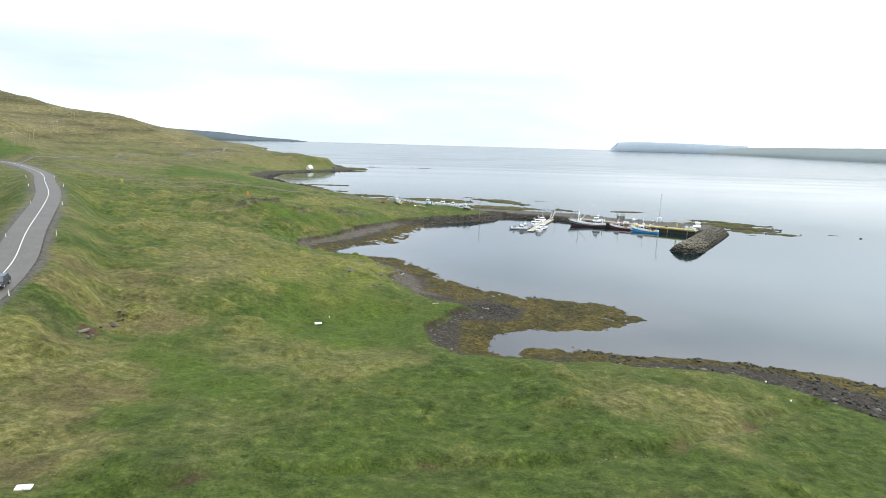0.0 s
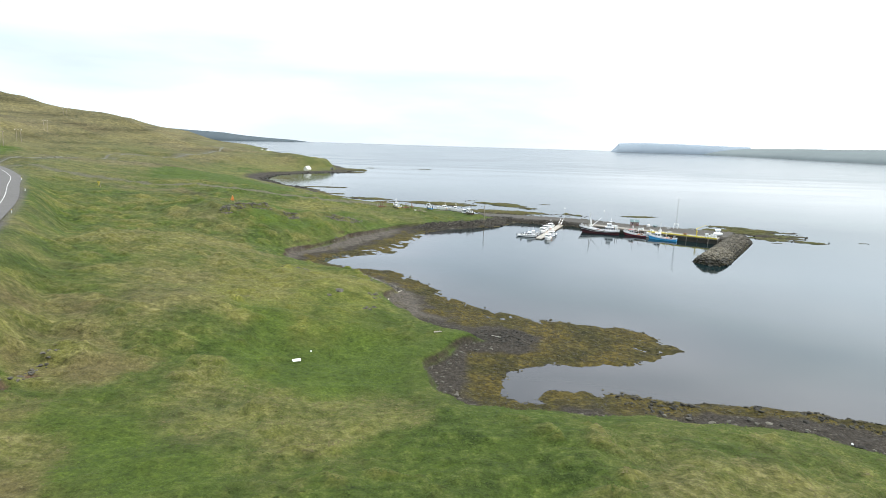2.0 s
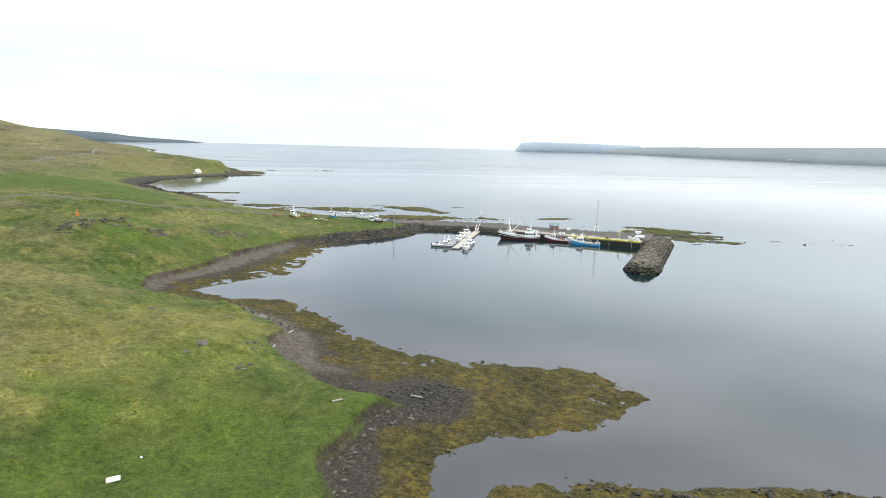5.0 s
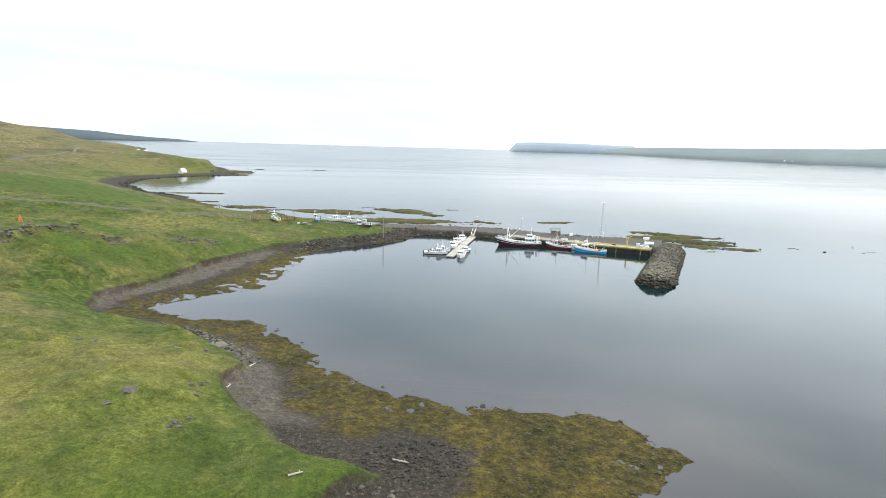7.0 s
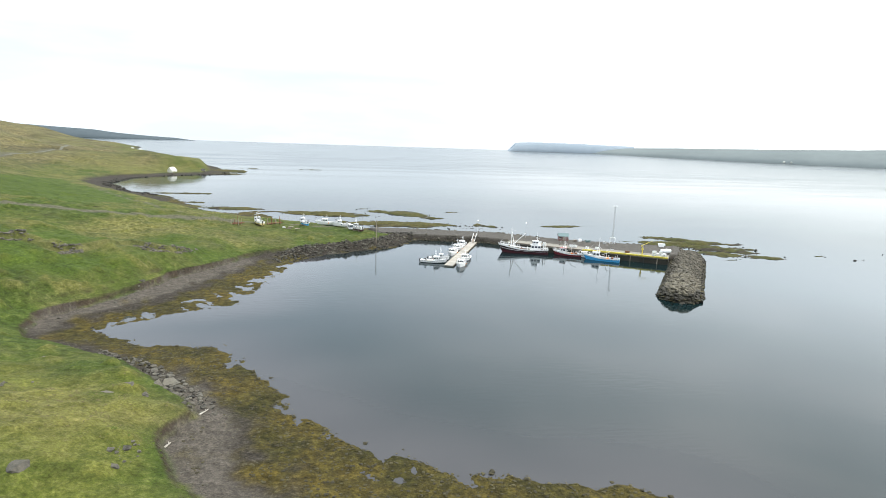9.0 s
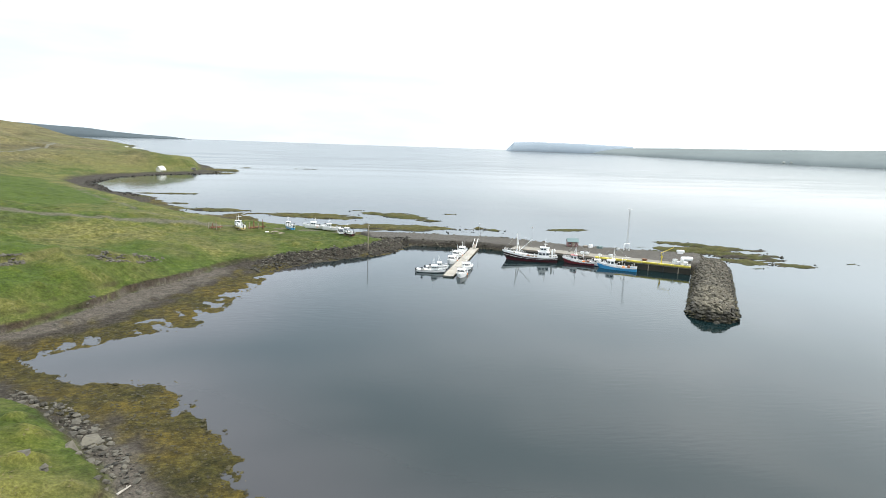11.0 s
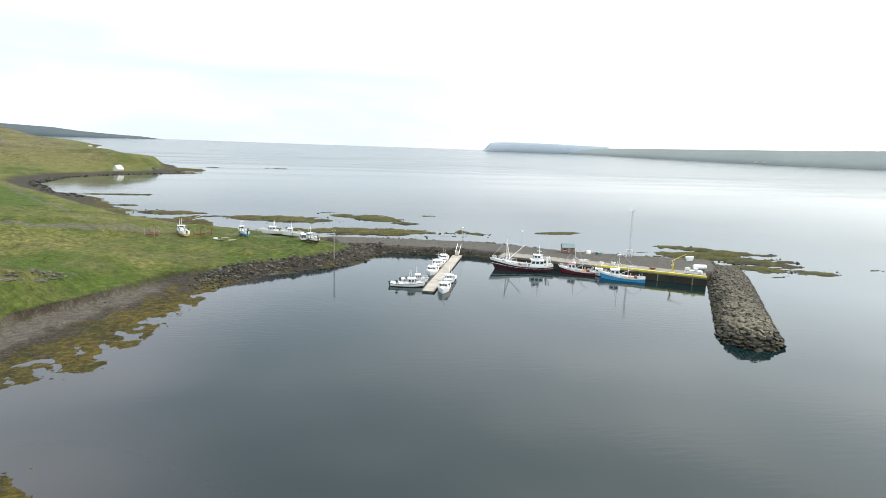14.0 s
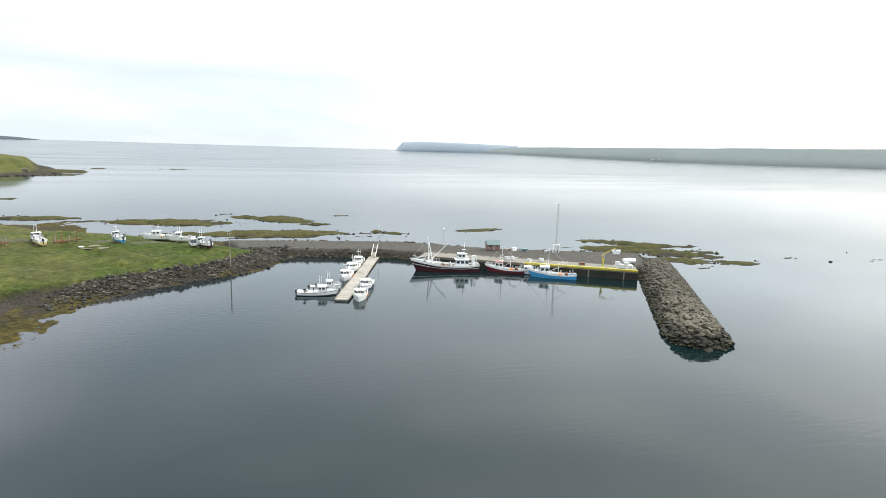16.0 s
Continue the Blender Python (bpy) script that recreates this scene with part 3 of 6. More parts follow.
    for lx, ly, lr in ((-0.5, 50.6, 1.1), (-16.6, 45, 0.9), (20, 53.3, 0.8), (-51, 79, 1.4), (-50.6, 84, 1.2)):
        bare = np.maximum(bare, smooth(1.3, 0.7, np.hypot(x - lx, (y - ly) * 1.6) / lr + 0.4 * fbm(x, y, 1.2, 2, 27)))
    bare = np.maximum(bare, 0.75 * gully * smooth(0.15, 0.5, fbm(x, y, 5, 3, 29)))
    # below zero the same value stands for pale moss and painted-in light on mound tops
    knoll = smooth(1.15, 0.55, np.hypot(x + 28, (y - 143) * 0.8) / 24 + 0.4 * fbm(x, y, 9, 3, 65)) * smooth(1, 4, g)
    moss_relief = knoll * (0.30 + 0.65 * mound + 0.25 * fbm(x, y, 5, 3, 66)) + 0.22 * mound * (1 - knoll)
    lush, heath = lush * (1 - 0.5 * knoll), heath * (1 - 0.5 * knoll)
    bare = np.where(bare > 0.03, bare, -moss_relief)
    z = z - 0.25 * bare
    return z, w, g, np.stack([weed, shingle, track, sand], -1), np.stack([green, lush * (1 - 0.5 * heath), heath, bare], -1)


def height(x, y):
    return float(ground_height(np.array([float(x)]), np.array([float(y)]))[0][0])


# ---- building helpers ----
def link(name, bm, material, parent=None, smooth_faces=False):
    me = bpy.data.meshes.new(name)
    bm.normal_update()
    bm.to_mesh(me)
    bm.free()
    me.materials.append(material)
    if smooth_faces:
        me.polygons.foreach_set("use_smooth", [True] * len(me.polygons))
    ob = new(name, me)
    if parent is not None:
        ob.parent = parent
    return ob


def part(name, bm, material, parent, label="", smooth_faces=False):
    ob = link(name, bm, material, parent, smooth_faces)
    if label:
        tagged(ob, label)
    return ob


def thing(name, label, category, group="", kind=""):
    return tagged(new(name), label, category, group, kind)


def box(bm, x0, x1, y0, y1, z0, z1, bevel=0.0):
    r = bmesh.ops.create_cube(bm, size=1, matrix=Matrix.Translation(((x0 + x1) / 2, (y0 + y1) / 2, (z0 + z1) / 2)) @ Matrix.Diagonal((x1 - x0, y1 - y0, z1 - z0, 1)))
    if bevel:
        edges = list({e for v in r["verts"] for e in v.link_edges})
        bmesh.ops.bevel(bm, geom=edges, offset=bevel, segments=1, affect="EDGES")
    return bm


def rod(bm, a, b, r0, r1=None, sides=8):
    a, b = Vector(a), Vector(b)
    m = Matrix.Translation((a + b) / 2) @ (b - a).to_track_quat("Z", "Y").to_matrix().to_4x4()
    bmesh.ops.create_cone(bm, cap_ends=True, segments=sides, radius1=r0, radius2=r0 if r1 is None else r1, depth=(b - a).length, matrix=m)
    return bm


def ball(bm, at, r, squash=1.0):
    bmesh.ops.create_icosphere(bm, subdivisions=2, radius=r, matrix=Matrix.Translation(at) @ Matrix.Diagonal((1, 1, squash, 1)))
    return bm


def B():
    return bmesh.new()


def loft(sections, cap=True):
    """A skin through sections with equal numbers of points."""
    bm = B()
    rings = [[bm.verts.new(p) for p in s] for s in sections]
    for a, b in zip(rings, rings[1:]):
        for i in range(len(a) - 1):
            bm.faces.new((a[i], a[i + 1], b[i + 1], b[i]))
    if cap:
        bm.faces.new(rings[0])
        bm.faces.new(reversed(rings[-1]))
    bmesh.ops.recalc_face_normals(bm, faces=bm.faces)
    return bm


def rock_mesh(name, seed, material, flat=0.7):
    rnd = random.Random(seed)
    bm = B()
    for _ in range(16):
        v = Vector((rnd.gauss(0, 1), rnd.gauss(0, 1), rnd.gauss(0, 1))).normalized() * rnd.uniform(0.42, 0.58)
        bm.verts.new((v.x * 1.15, v.y, v.z * flat))
    bmesh.ops.convex_hull(bm, input=bm.verts)
    bmesh.ops.delete(bm, geom=[v for v in bm.verts if not v.link_faces], context="VERTS")
    bm.normal_update()
    me = bpy.data.meshes.new(name)
    bm.to_mesh(me)
    bm.free()
    me.materials.append(material)
    return me


def heap(name, placed, meshes, material, parent=None):
    """Many stones joined into one mesh: (x, y, z, size, turn) each."""
    verts, faces, base = [], [], 0
    shapes = [(np.array([v.co[:] for v in me.vertices]), [tuple(p.vertices) for p in me.polygons]) for me in meshes]
    for i, (x, y, z, size, turn) in enumerate(placed):
        co, fs = shapes[i % len(shapes)]
        c, s = math.cos(turn), math.sin(turn)
        r = np.stack([co[:, 0] * c - co[:, 1] * s, co[:, 0] * s + co[:, 1] * c, co[:, 2]], 1) * size + (x, y, z)
        verts.append(r)
        faces += [tuple(base + k for k in f) for f in fs]
        base += len(co)
    me = bpy.data.meshes.new(name)
    me.from_pydata(np.concatenate(verts).tolist(), [], faces)
    me.materials.append(material)
    ob = new(name, me)
    ob.parent = parent
    return ob


# ---- ground and sea ----
def steps(marks):
    """Grid lines: (end, step) pairs from a first value; a step given as a pair grows along the stretch."""
    out = [marks[0]]
    for end, a, b in marks[1:]:
        span, x, line = end - out[-1], 0.0, []
        while x < span:
            x += a + (b - a) * x / span
            line.append(x)
        line = [out[-1] + v * span / line[-1] for v in line]
        out += line
    return np.array(out)


gx = steps([-4200.0, (-900, 300, 60), (-300, 40, 12), (-120, 8, 2.2), (-58, 1.4, 0.7), (62, 0.6, 0.6), (160, 0.9, 1.2), (260, 2, 10), (4200, 40, 400)])
gy = steps([-4200.0, (-200, 400, 40), (30, 20, 1.2), (45, 0.8, 0.6), (215, 0.6, 0.6), (325, 0.8, 0.8), (430, 1.2, 2), (1000, 2.5, 12), (2500, 14, 60), (4900, 80, 200)])
X, Y = np.meshgrid(gx, gy)
Z, W_, G_, ZONE, TONE = ground_height(X.ravel(), Y.ravel())
ground_me = bpy.data.meshes.new("ground")
nx, ny = len(gx), len(gy)
idx = np.arange(nx * ny).reshape(ny, nx)
quads = np.stack([idx[:-1, :-1], idx[:-1, 1:], idx[1:, 1:], idx[1:, :-1]], -1).reshape(-1, 4)
ground_me.vertices.add(nx * ny)
ground_me.vertices.foreach_set("co", np.stack([X.ravel(), Y.ravel(), Z], 1).ravel())
ground_me.loops.add(quads.size)
ground_me.loops.foreach_set("vertex_index", quads.ravel())
ground_me.polygons.add(len(quads))
ground_me.polygons.foreach_set("loop_start", np.arange(0, quads.size, 4))
ground_me.polygons.foreach_set("loop_total", np.full(len(quads), 4))
ground_me.polygons.foreach_set("use_smooth", np.ones(len(quads), bool))
ground_me.update()
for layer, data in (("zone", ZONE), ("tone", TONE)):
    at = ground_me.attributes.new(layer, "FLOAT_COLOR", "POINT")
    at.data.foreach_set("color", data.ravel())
ground_me.materials.append(M_GROUND)
ground = tagged(new("ground", ground_me), "rolling green and ochre coastal grassland with weedy shores", "ground", kind="structure")

sx = steps([-4900.0, (-600, 500, 120), (-70, 60, 4), (140, 2.5, 2.5), (300, 5, 20), (4900, 80, 500)])
sy = steps([-4800.0, (-200, 500, 80), (70, 40, 3), (310, 2.5, 2.5), (450, 4, 12), (1200, 20, 80), (4960, 100, 260)])
SX, SY = np.meshgrid(sx, sy)
R = np.hypot(SX, SY - 60)
keep_r = np.minimum(1, 4960 / np.maximum(R, 1))
SX, SY = SX * keep_r, 60 + (SY - 60) * keep_r
LIFT = 22 * (np.maximum(np.minimum(R, 4960) - 2400, 0) / 2560) ** 2
depth_w = signed(SX.ravel(), SY.ravel(), WATERLINE)
SHALLOW = smooth(-24, 1.0, depth_w + 3.0 * fbm(SX.ravel(), SY.ravel(), 16, 3, 31)) * smooth(420, 330, SY.ravel()) * (1 - 0.75 * smooth(-4, 6, SX.ravel()) * smooth(262, 272, SY.ravel()))
sea_me = bpy.data.meshes.new("water")
idx = np.arange(SX.size).reshape(SX.shape)
sq = np.stack([idx[:-1, :-1], idx[:-1, 1:], idx[1:, 1:], idx[1:, :-1]], -1).reshape(-1, 4)
sea_me.vertices.add(SX.size)
sea_me.vertices.foreach_set("co", np.stack([SX.ravel(), SY.ravel(), LIFT.ravel()], 1).ravel())
sea_me.loops.add(sq.size)
sea_me.loops.foreach_set("vertex_index", sq.ravel())
sea_me.polygons.add(len(sq))
sea_me.polygons.foreach_set("loop_start", np.arange(0, sq.size, 4))
sea_me.polygons.foreach_set("loop_total", np.full(len(sq), 4))
sea_me.polygons.foreach_set("use_smooth", np.ones(len(sq), bool))
sea_me.update()
sea_me.attributes.new("shallow", "FLOAT", "POINT").data.foreach_set("value", SHALLOW)
sea_me.materials.append(M_SEA)
sea = tagged(new("water", sea_me), "calm grey sea with faint ripples and pale shallows", "sea", kind="structure")


def sheet_height(x, y):
    """Height of the ground's sheet itself, between its grid points."""
    zz = Z.reshape(ny, nx)
    i, j = int(np.clip(np.searchsorted(gx, x) - 1, 0, nx - 2)), int(np.clip(np.searchsorted(gy, y) - 1, 0, ny - 2))
    u, v = (x - gx[i]) / (gx[i + 1] - gx[i]), (y - gy[j]) / (gy[j + 1] - gy[j])
    return float((zz[j, i] * (1 - u) + zz[j, i + 1] * u) * (1 - v) + (zz[j + 1, i] * (1 - u) + zz[j + 1, i + 1] * u) * v)


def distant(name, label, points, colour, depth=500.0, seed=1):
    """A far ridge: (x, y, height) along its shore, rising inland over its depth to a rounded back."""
    # the haze of distance is mixed into this base colour, no volume is used
    m = mat(name + "_haze_colour", colour, 1.0, vary=0.04, scale=0.02, spec=0.0)
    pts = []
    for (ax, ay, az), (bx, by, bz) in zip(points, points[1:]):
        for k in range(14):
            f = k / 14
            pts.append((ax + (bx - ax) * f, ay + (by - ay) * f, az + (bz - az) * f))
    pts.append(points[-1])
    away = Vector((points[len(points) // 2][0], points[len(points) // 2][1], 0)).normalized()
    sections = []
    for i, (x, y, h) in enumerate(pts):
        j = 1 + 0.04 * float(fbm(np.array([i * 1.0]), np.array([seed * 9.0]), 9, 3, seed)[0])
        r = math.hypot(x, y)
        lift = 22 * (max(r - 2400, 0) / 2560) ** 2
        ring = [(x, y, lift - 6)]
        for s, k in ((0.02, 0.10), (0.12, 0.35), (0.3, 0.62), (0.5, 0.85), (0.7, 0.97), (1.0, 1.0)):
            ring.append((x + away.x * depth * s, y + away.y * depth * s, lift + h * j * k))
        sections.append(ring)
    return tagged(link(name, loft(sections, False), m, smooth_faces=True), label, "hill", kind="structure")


# the bluish greys of these ridges already hold their painted haze
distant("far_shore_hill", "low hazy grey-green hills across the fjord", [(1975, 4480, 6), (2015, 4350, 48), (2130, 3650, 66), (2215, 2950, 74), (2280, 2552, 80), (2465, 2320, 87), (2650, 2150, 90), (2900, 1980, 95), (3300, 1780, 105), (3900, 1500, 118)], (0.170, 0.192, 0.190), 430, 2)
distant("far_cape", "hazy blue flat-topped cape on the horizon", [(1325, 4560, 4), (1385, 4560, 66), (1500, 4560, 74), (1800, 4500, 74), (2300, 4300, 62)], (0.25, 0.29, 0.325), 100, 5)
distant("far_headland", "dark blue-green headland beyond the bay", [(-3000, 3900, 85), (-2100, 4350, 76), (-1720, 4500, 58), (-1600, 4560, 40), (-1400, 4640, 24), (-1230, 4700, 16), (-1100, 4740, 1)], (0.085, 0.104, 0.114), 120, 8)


def ribbon(name, line, half, lift, material, label, category, offset=0.0, step=2.0, hug=False):
    """A strip laid along a line of x, y, z points."""
    p = [Vector(q) for q in line]
    fine = []
    for i in range(len(p) - 1):
        a, b, c, d = p[max(i - 1, 0)], p[i], p[i + 1], p[min(i + 2, len(p) - 1)]
        n = max(2, int((c - b).length / step))
        for k in range(n):
            t = k / n
            fine.append(0.5 * ((2 * b) + (c - a) * t + (2 * a - 5 * b + 4 * c - d) * t * t + (3 * b - a - 3 * c + d) * t ** 3))
    fine.append(p[-1])
    bm = B()
    rows = []
    for i, q in enumerate(fine):
        t = (fine[min(i + 1, len(fine) - 1)] - fine[max(i - 1, 0)])
        nrm = Vector((t.y, -t.x, 0)).normalized()
        row = []
        if hug:
            q = Vector((q.x, q.y, sheet_height(q.x, q.y)))
        for s in (-1, -0.5, 0, 0.5, 1):
            e = q + nrm * (offset + s * half)
            if hug:
                e.z = sheet_height(e.x, e.y)
            row.append(bm.verts.new((e.x, e.y, e.z + lift - (0.06 * s * s if half > 1 else 0))))
        rows.append(row)
    for a, b in zip(rows, rows[1:]):
        for i in range(4):
            bm.faces.new((a[i], a[i + 1], b[i + 1], b[i]))
    bmesh.ops.recalc_face_normals(bm, faces=bm.faces)
    return tagged(link(name, bm, material), label, category, kind="structure"), fine


road, road_line = ribbon("road", ROAD, 3.2, 0.06, M_ASPHALT, "grey two-lane asphalt road curving over the grass", "road")
ribbon("road_marking", ROAD, 0.065, 0.085, M_MARK, "white painted centre line on the asphalt road", "road marking")

M_TRACK = mat("pale_track_gravel", (0.090, 0.086, 0.060), 0.95, vary=0.2, scale=1.0)
ribbon("upper_track", UPPER_TRACK, 1.4, 0.30, M_TRACK, "pale gravel track climbing along the hillside", "track", step=4.0, hug=True)

# ---- breakwater ----
TIP, ROOT = Vector((95.3, 214.6, 0)), Vector((130.3, 264.0, 0))
arm = (ROOT - TIP).normalized()
side = Vector((arm.y, -arm.x, 0))
PROFILE = [(-6.3, -1.2), (-5.1, 0.6), (-3.4, 2.3), (-2.1, 3.1), (0, 3.3), (2.1, 3.1), (3.4, 2.3), (5.1, 0.6), (6.3, -1.2)]


def arm_point(s, u, out=0.0):
    """A point of the breakwater's skin: s metres from the tip's centre, u across; round beyond the tip."""
    z = float(np.interp(abs(u), [0, 2.1, 3.4, 5.1, 6.3], [3.3, 3.1, 2.3, 0.6, -1.2]))
    if s >= 0:
        q = TIP + arm * s + side * u
    else:
        a = -s / 6.8 * math.pi / 2
        q = TIP - arm * abs(u) * math.sin(a) + side * u * math.cos(a)
    return Vector((q.x, q.y, z + out))


breakwater = thing("breakwater", "curved rubble breakwater of piled grey basalt boulders", "breakwater")
sections = []
for s in [-6.8, -5.4, -4, -2.7, -1.4, 0] + [k * 5.0 for k in range(1, 14)]:
    sections.append([arm_point(s, u, -0.35) for u, _ in PROFILE])
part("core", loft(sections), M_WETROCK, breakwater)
rocks = [rock_mesh("boulder_shape", k, M_ROCK, 0.72) for k in range(8)]
wet_rocks = [rock_mesh("wet_boulder_shape", 20 + k, M_WETROCK, 0.7) for k in range(6)]
rnd = random.Random(5)
near, rest, low = [], [], []
s = -6.7
while s < 62:
    big = 1.35 if s < 9 else 1.1 if s < 16 else 0.9
    u = -6.0
    while u < 6.0:
        if s >= 0 or abs(u) > 2 or rnd.random() < 0.4:
            q = arm_point(s + rnd.uniform(-0.4, 0.4), u + rnd.uniform(-0.3, 0.3))
            size = big * rnd.uniform(0.7, 1.25)
            row = (q.x, q.y, q.z - 0.15 + rnd.uniform(-0.1, 0.15), size, rnd.uniform(0, 6.28))
            (low if q.z < (1.9 if s < 5 else 1.25) else near if s < 30 else rest).append(row)
        u += big * rnd.uniform(0.60, 0.80)
    s += big * 0.68
rest += near[290:]
for k, (x, y, z, size, turn) in enumerate(near[:290]):
    ob = new("boulder", rocks[k % 8])
    ob.parent = breakwater
    ob.matrix_basis = Matrix.Translation((x, y, z)) @ Euler((rnd.uniform(-0.35, 0.35), rnd.uniform(-0.35, 0.35), turn)).to_matrix().to_4x4() @ Matrix.Scale(size, 4)
tagged(heap("rubble", rest, rocks, M_ROCK, breakwater), kind="stuff")
tagged(heap("wet_rubble", low, wet_rocks, M_WETROCK, breakwater), kind="stuff")

# ---- quay ----
F0, F1 = Vector((69.0, 288.2, 0)), Vector((116.8, 255.5, 0))
QL = (F1 - F0).length
QM = Matrix.Translation(F0) @ Matrix.Rotation(math.atan2(F1.y - F0.y, F1.x - F0.x), 4, "Z")
quay = thing("quay", "concrete quay with a yellow painted edge beam", "quay")
quay.matrix_basis = QM
part("quay_wall", box(B(), 0, QL, 0.0, 0.6, -3, 1.78), M_QUAYWALL, quay)
part("quay_end_wall", box(B(), QL - 0.5, QL - 0.002, 0.602, 9, -3, 1.78), M_QUAYWALL, quay)
n_slab = 9
for k in range(n_slab):
    part("deck_slab", box(B(), QL * k / n_slab + 0.015, QL * (k + 1) / n_slab - 0.015, 0.02, 7.6, 1.784, 2.16 + 0.012 * (k % 2), 0.02), M_CONC, quay)
beam_from = 29.0
for k in range(4):
    part("kerb_beam", box(B(), 2 + k * 6.7, 8.5 + k * 6.7, -0.16, 0.3, 2.18, 2.5, 0.04), M_WOOD, quay, "weathered timber kerb beam")
for k in range(6):
    a = beam_from + (QL - beam_from) * k / 6
    part("edge_beam", box(B(), a + 0.06, a + (QL - beam_from) / 6 - 0.06, -0.24, 0.4, 2.12, 2.68, 0.05), M_YELLOW, quay, "yellow painted timber edge beam")
for k in range(13):
    part("fender", box(B(), 1.5 + k * 4.4, 1.8 + k * 4.4, -0.28, -0.004, -0.6, 2.1, 0.03), M_BLACK if k % 2 else M_WOOD, quay, "dark timber fender pile")
for k in range(7):
    bb = rod(B(), (beam_from + 3 + k * 5.5, 0.75, 2.15), (beam_from + 3 + k * 5.5, 0.75, 2.5), 0.14, 0.11)
    part("bollard", ball(bb, (beam_from + 3 + k * 5.5, 0.75, 2.55), 0.19, 0.6), M_BLACK, quay, "black mooring bollard")
for ladder in (24.0, 40.0, 54.0):
    bb = B()
    for dx in (0, 0.4):
        rod(bb, (ladder + dx, -0.24, -0.5), (ladder + dx, -0.24, 2.3), 0.03, sides=5)
    for k in range(9):
        rod(bb, (ladder, -0.24, -0.4 + k * 0.3), (ladder + 0.4, -0.24, -0.4 + k * 0.3), 0.02, sides=5)
    part("ladder", bb, M_BLACK, quay, "black steel quay ladder")


# ---- boats ----
def hull_sections(L, beam, free, sheer, draft, fine=0.55, z0=None, z1=None, grow=0.0, transom=0.8):
    """Half-breadths along a hull, bow at +x; only the band between fractions z0 and z1 of the side, grown outwards."""
    out = []
    for k in range(15):
        t = k / 14
        x = -L / 2 + L * t
        half = beam / 2 * (transom + (1 - transom) * math.sin(min(t / 0.4, 1) * math.pi / 2)) * (1 - max(0, (t - fine) / (1 - fine)) ** 2.2) + 0.02
        top = free + sheer * (max(0, t - 0.35) / 0.65) ** 2 + 0.25 * sheer * max(0, (0.25 - t) / 0.25) ** 2
        rake = 0.10 * L * max(0, (t - 0.7) / 0.3) ** 2
        out.append((x, half, top, rake, -draft * (1 - 0.6 * t ** 4)))
    return out


def hull_band(L, beam, free, sheer, draft, lo, hi, grow=0.0, deck=False, fine=0.55, transom=0.8):
    """A band of the hull's skin between the heights lo and hi (each: a fraction of the side above water, negative below)."""
    sec = hull_sections(L, beam, free, sheer, draft, fine, transom=transom)
    ring = []
    rows = 4
    for x, half, top, rake, keel in sec:
        side_pts = []
        for i in range(rows + 1):
            f = lo + (hi - lo) * i / rows
            z = top * f if f >= 0 else -keel * f
            flare = (0.80 + 0.20 * max(0, f) ** 0.7) if f >= 0 else 0.80 * math.sqrt(max(0, 1 - f * f)) + 0.02
            side_pts.append((x + rake * max(f, 0), (half * flare + grow), z))
        ring.append([(a, -b, c) for a, b, c in side_pts] + [(a, b, c) for a, b, c in reversed(side_pts)])
    bm = B()
    vs = [[bm.verts.new(p) for p in r] for r in ring]
    n = len(vs[0])
    for a, b in zip(vs, vs[1:]):
        for i in range(n - 1):
            if i == rows and not deck:
                continue
            bm.faces.new((a[i], a[i + 1], b[i + 1], b[i]))
    for i in range(rows):
        bm.faces.new((vs[0][i], vs[0][n - 1 - i], vs[0][n - 2 - i], vs[0][i + 1]))
    bmesh.ops.recalc_face_normals(bm, faces=bm.faces)
    return bm


def deck_plate(L, beam, free, sheer, drop, fine=0.55, transom=0.8):
    sec = hull_sections(L, beam, free, sheer, 0.5, fine, transom=transom)
    return loft([[(x + r * 0.9, -max(h - 0.06, 0.01), top - drop), (x + r * 0.9, 0, top - drop + 0.05), (x + r * 0.9, max(h - 0.06, 0.01), top - drop)] for x, h, top, r, _ in sec], False)


def rail_line(parent, L, beam, free, sheer, t0, t1, high, material, fine=0.55, transom=0.8, n=9):
    sec = hull_sections(L, beam, free, sheer, 0.5, fine, transom=transom)
    ts = [t0 + (t1 - t0) * k / (n - 1) for k in range(n)]
    pts = []
    for t in ts:
        x, h, top, r, _ = [float(np.interp(t * 14, range(15), [q[i] for q in sec])) for i in range(5)]
        pts.append((x + r, max(h - 0.08, 0.02), top))
    bm = B()
    for sgn in (-1, 1):
        for (ax, ay, az), (bx, by, bz) in zip(pts, pts[1:]):
            for hh in (high, high * 0.5):
                rod(bm, (ax, sgn * ay, az + hh), (bx, sgn * by, bz + hh), 0.03, sides=5)
        for ax, ay, az in pts:
            rod(bm, (ax, sgn * ay, az), (ax, sgn * ay, az + high), 0.03, sides=5)
    return part("railing", bm, material, parent)


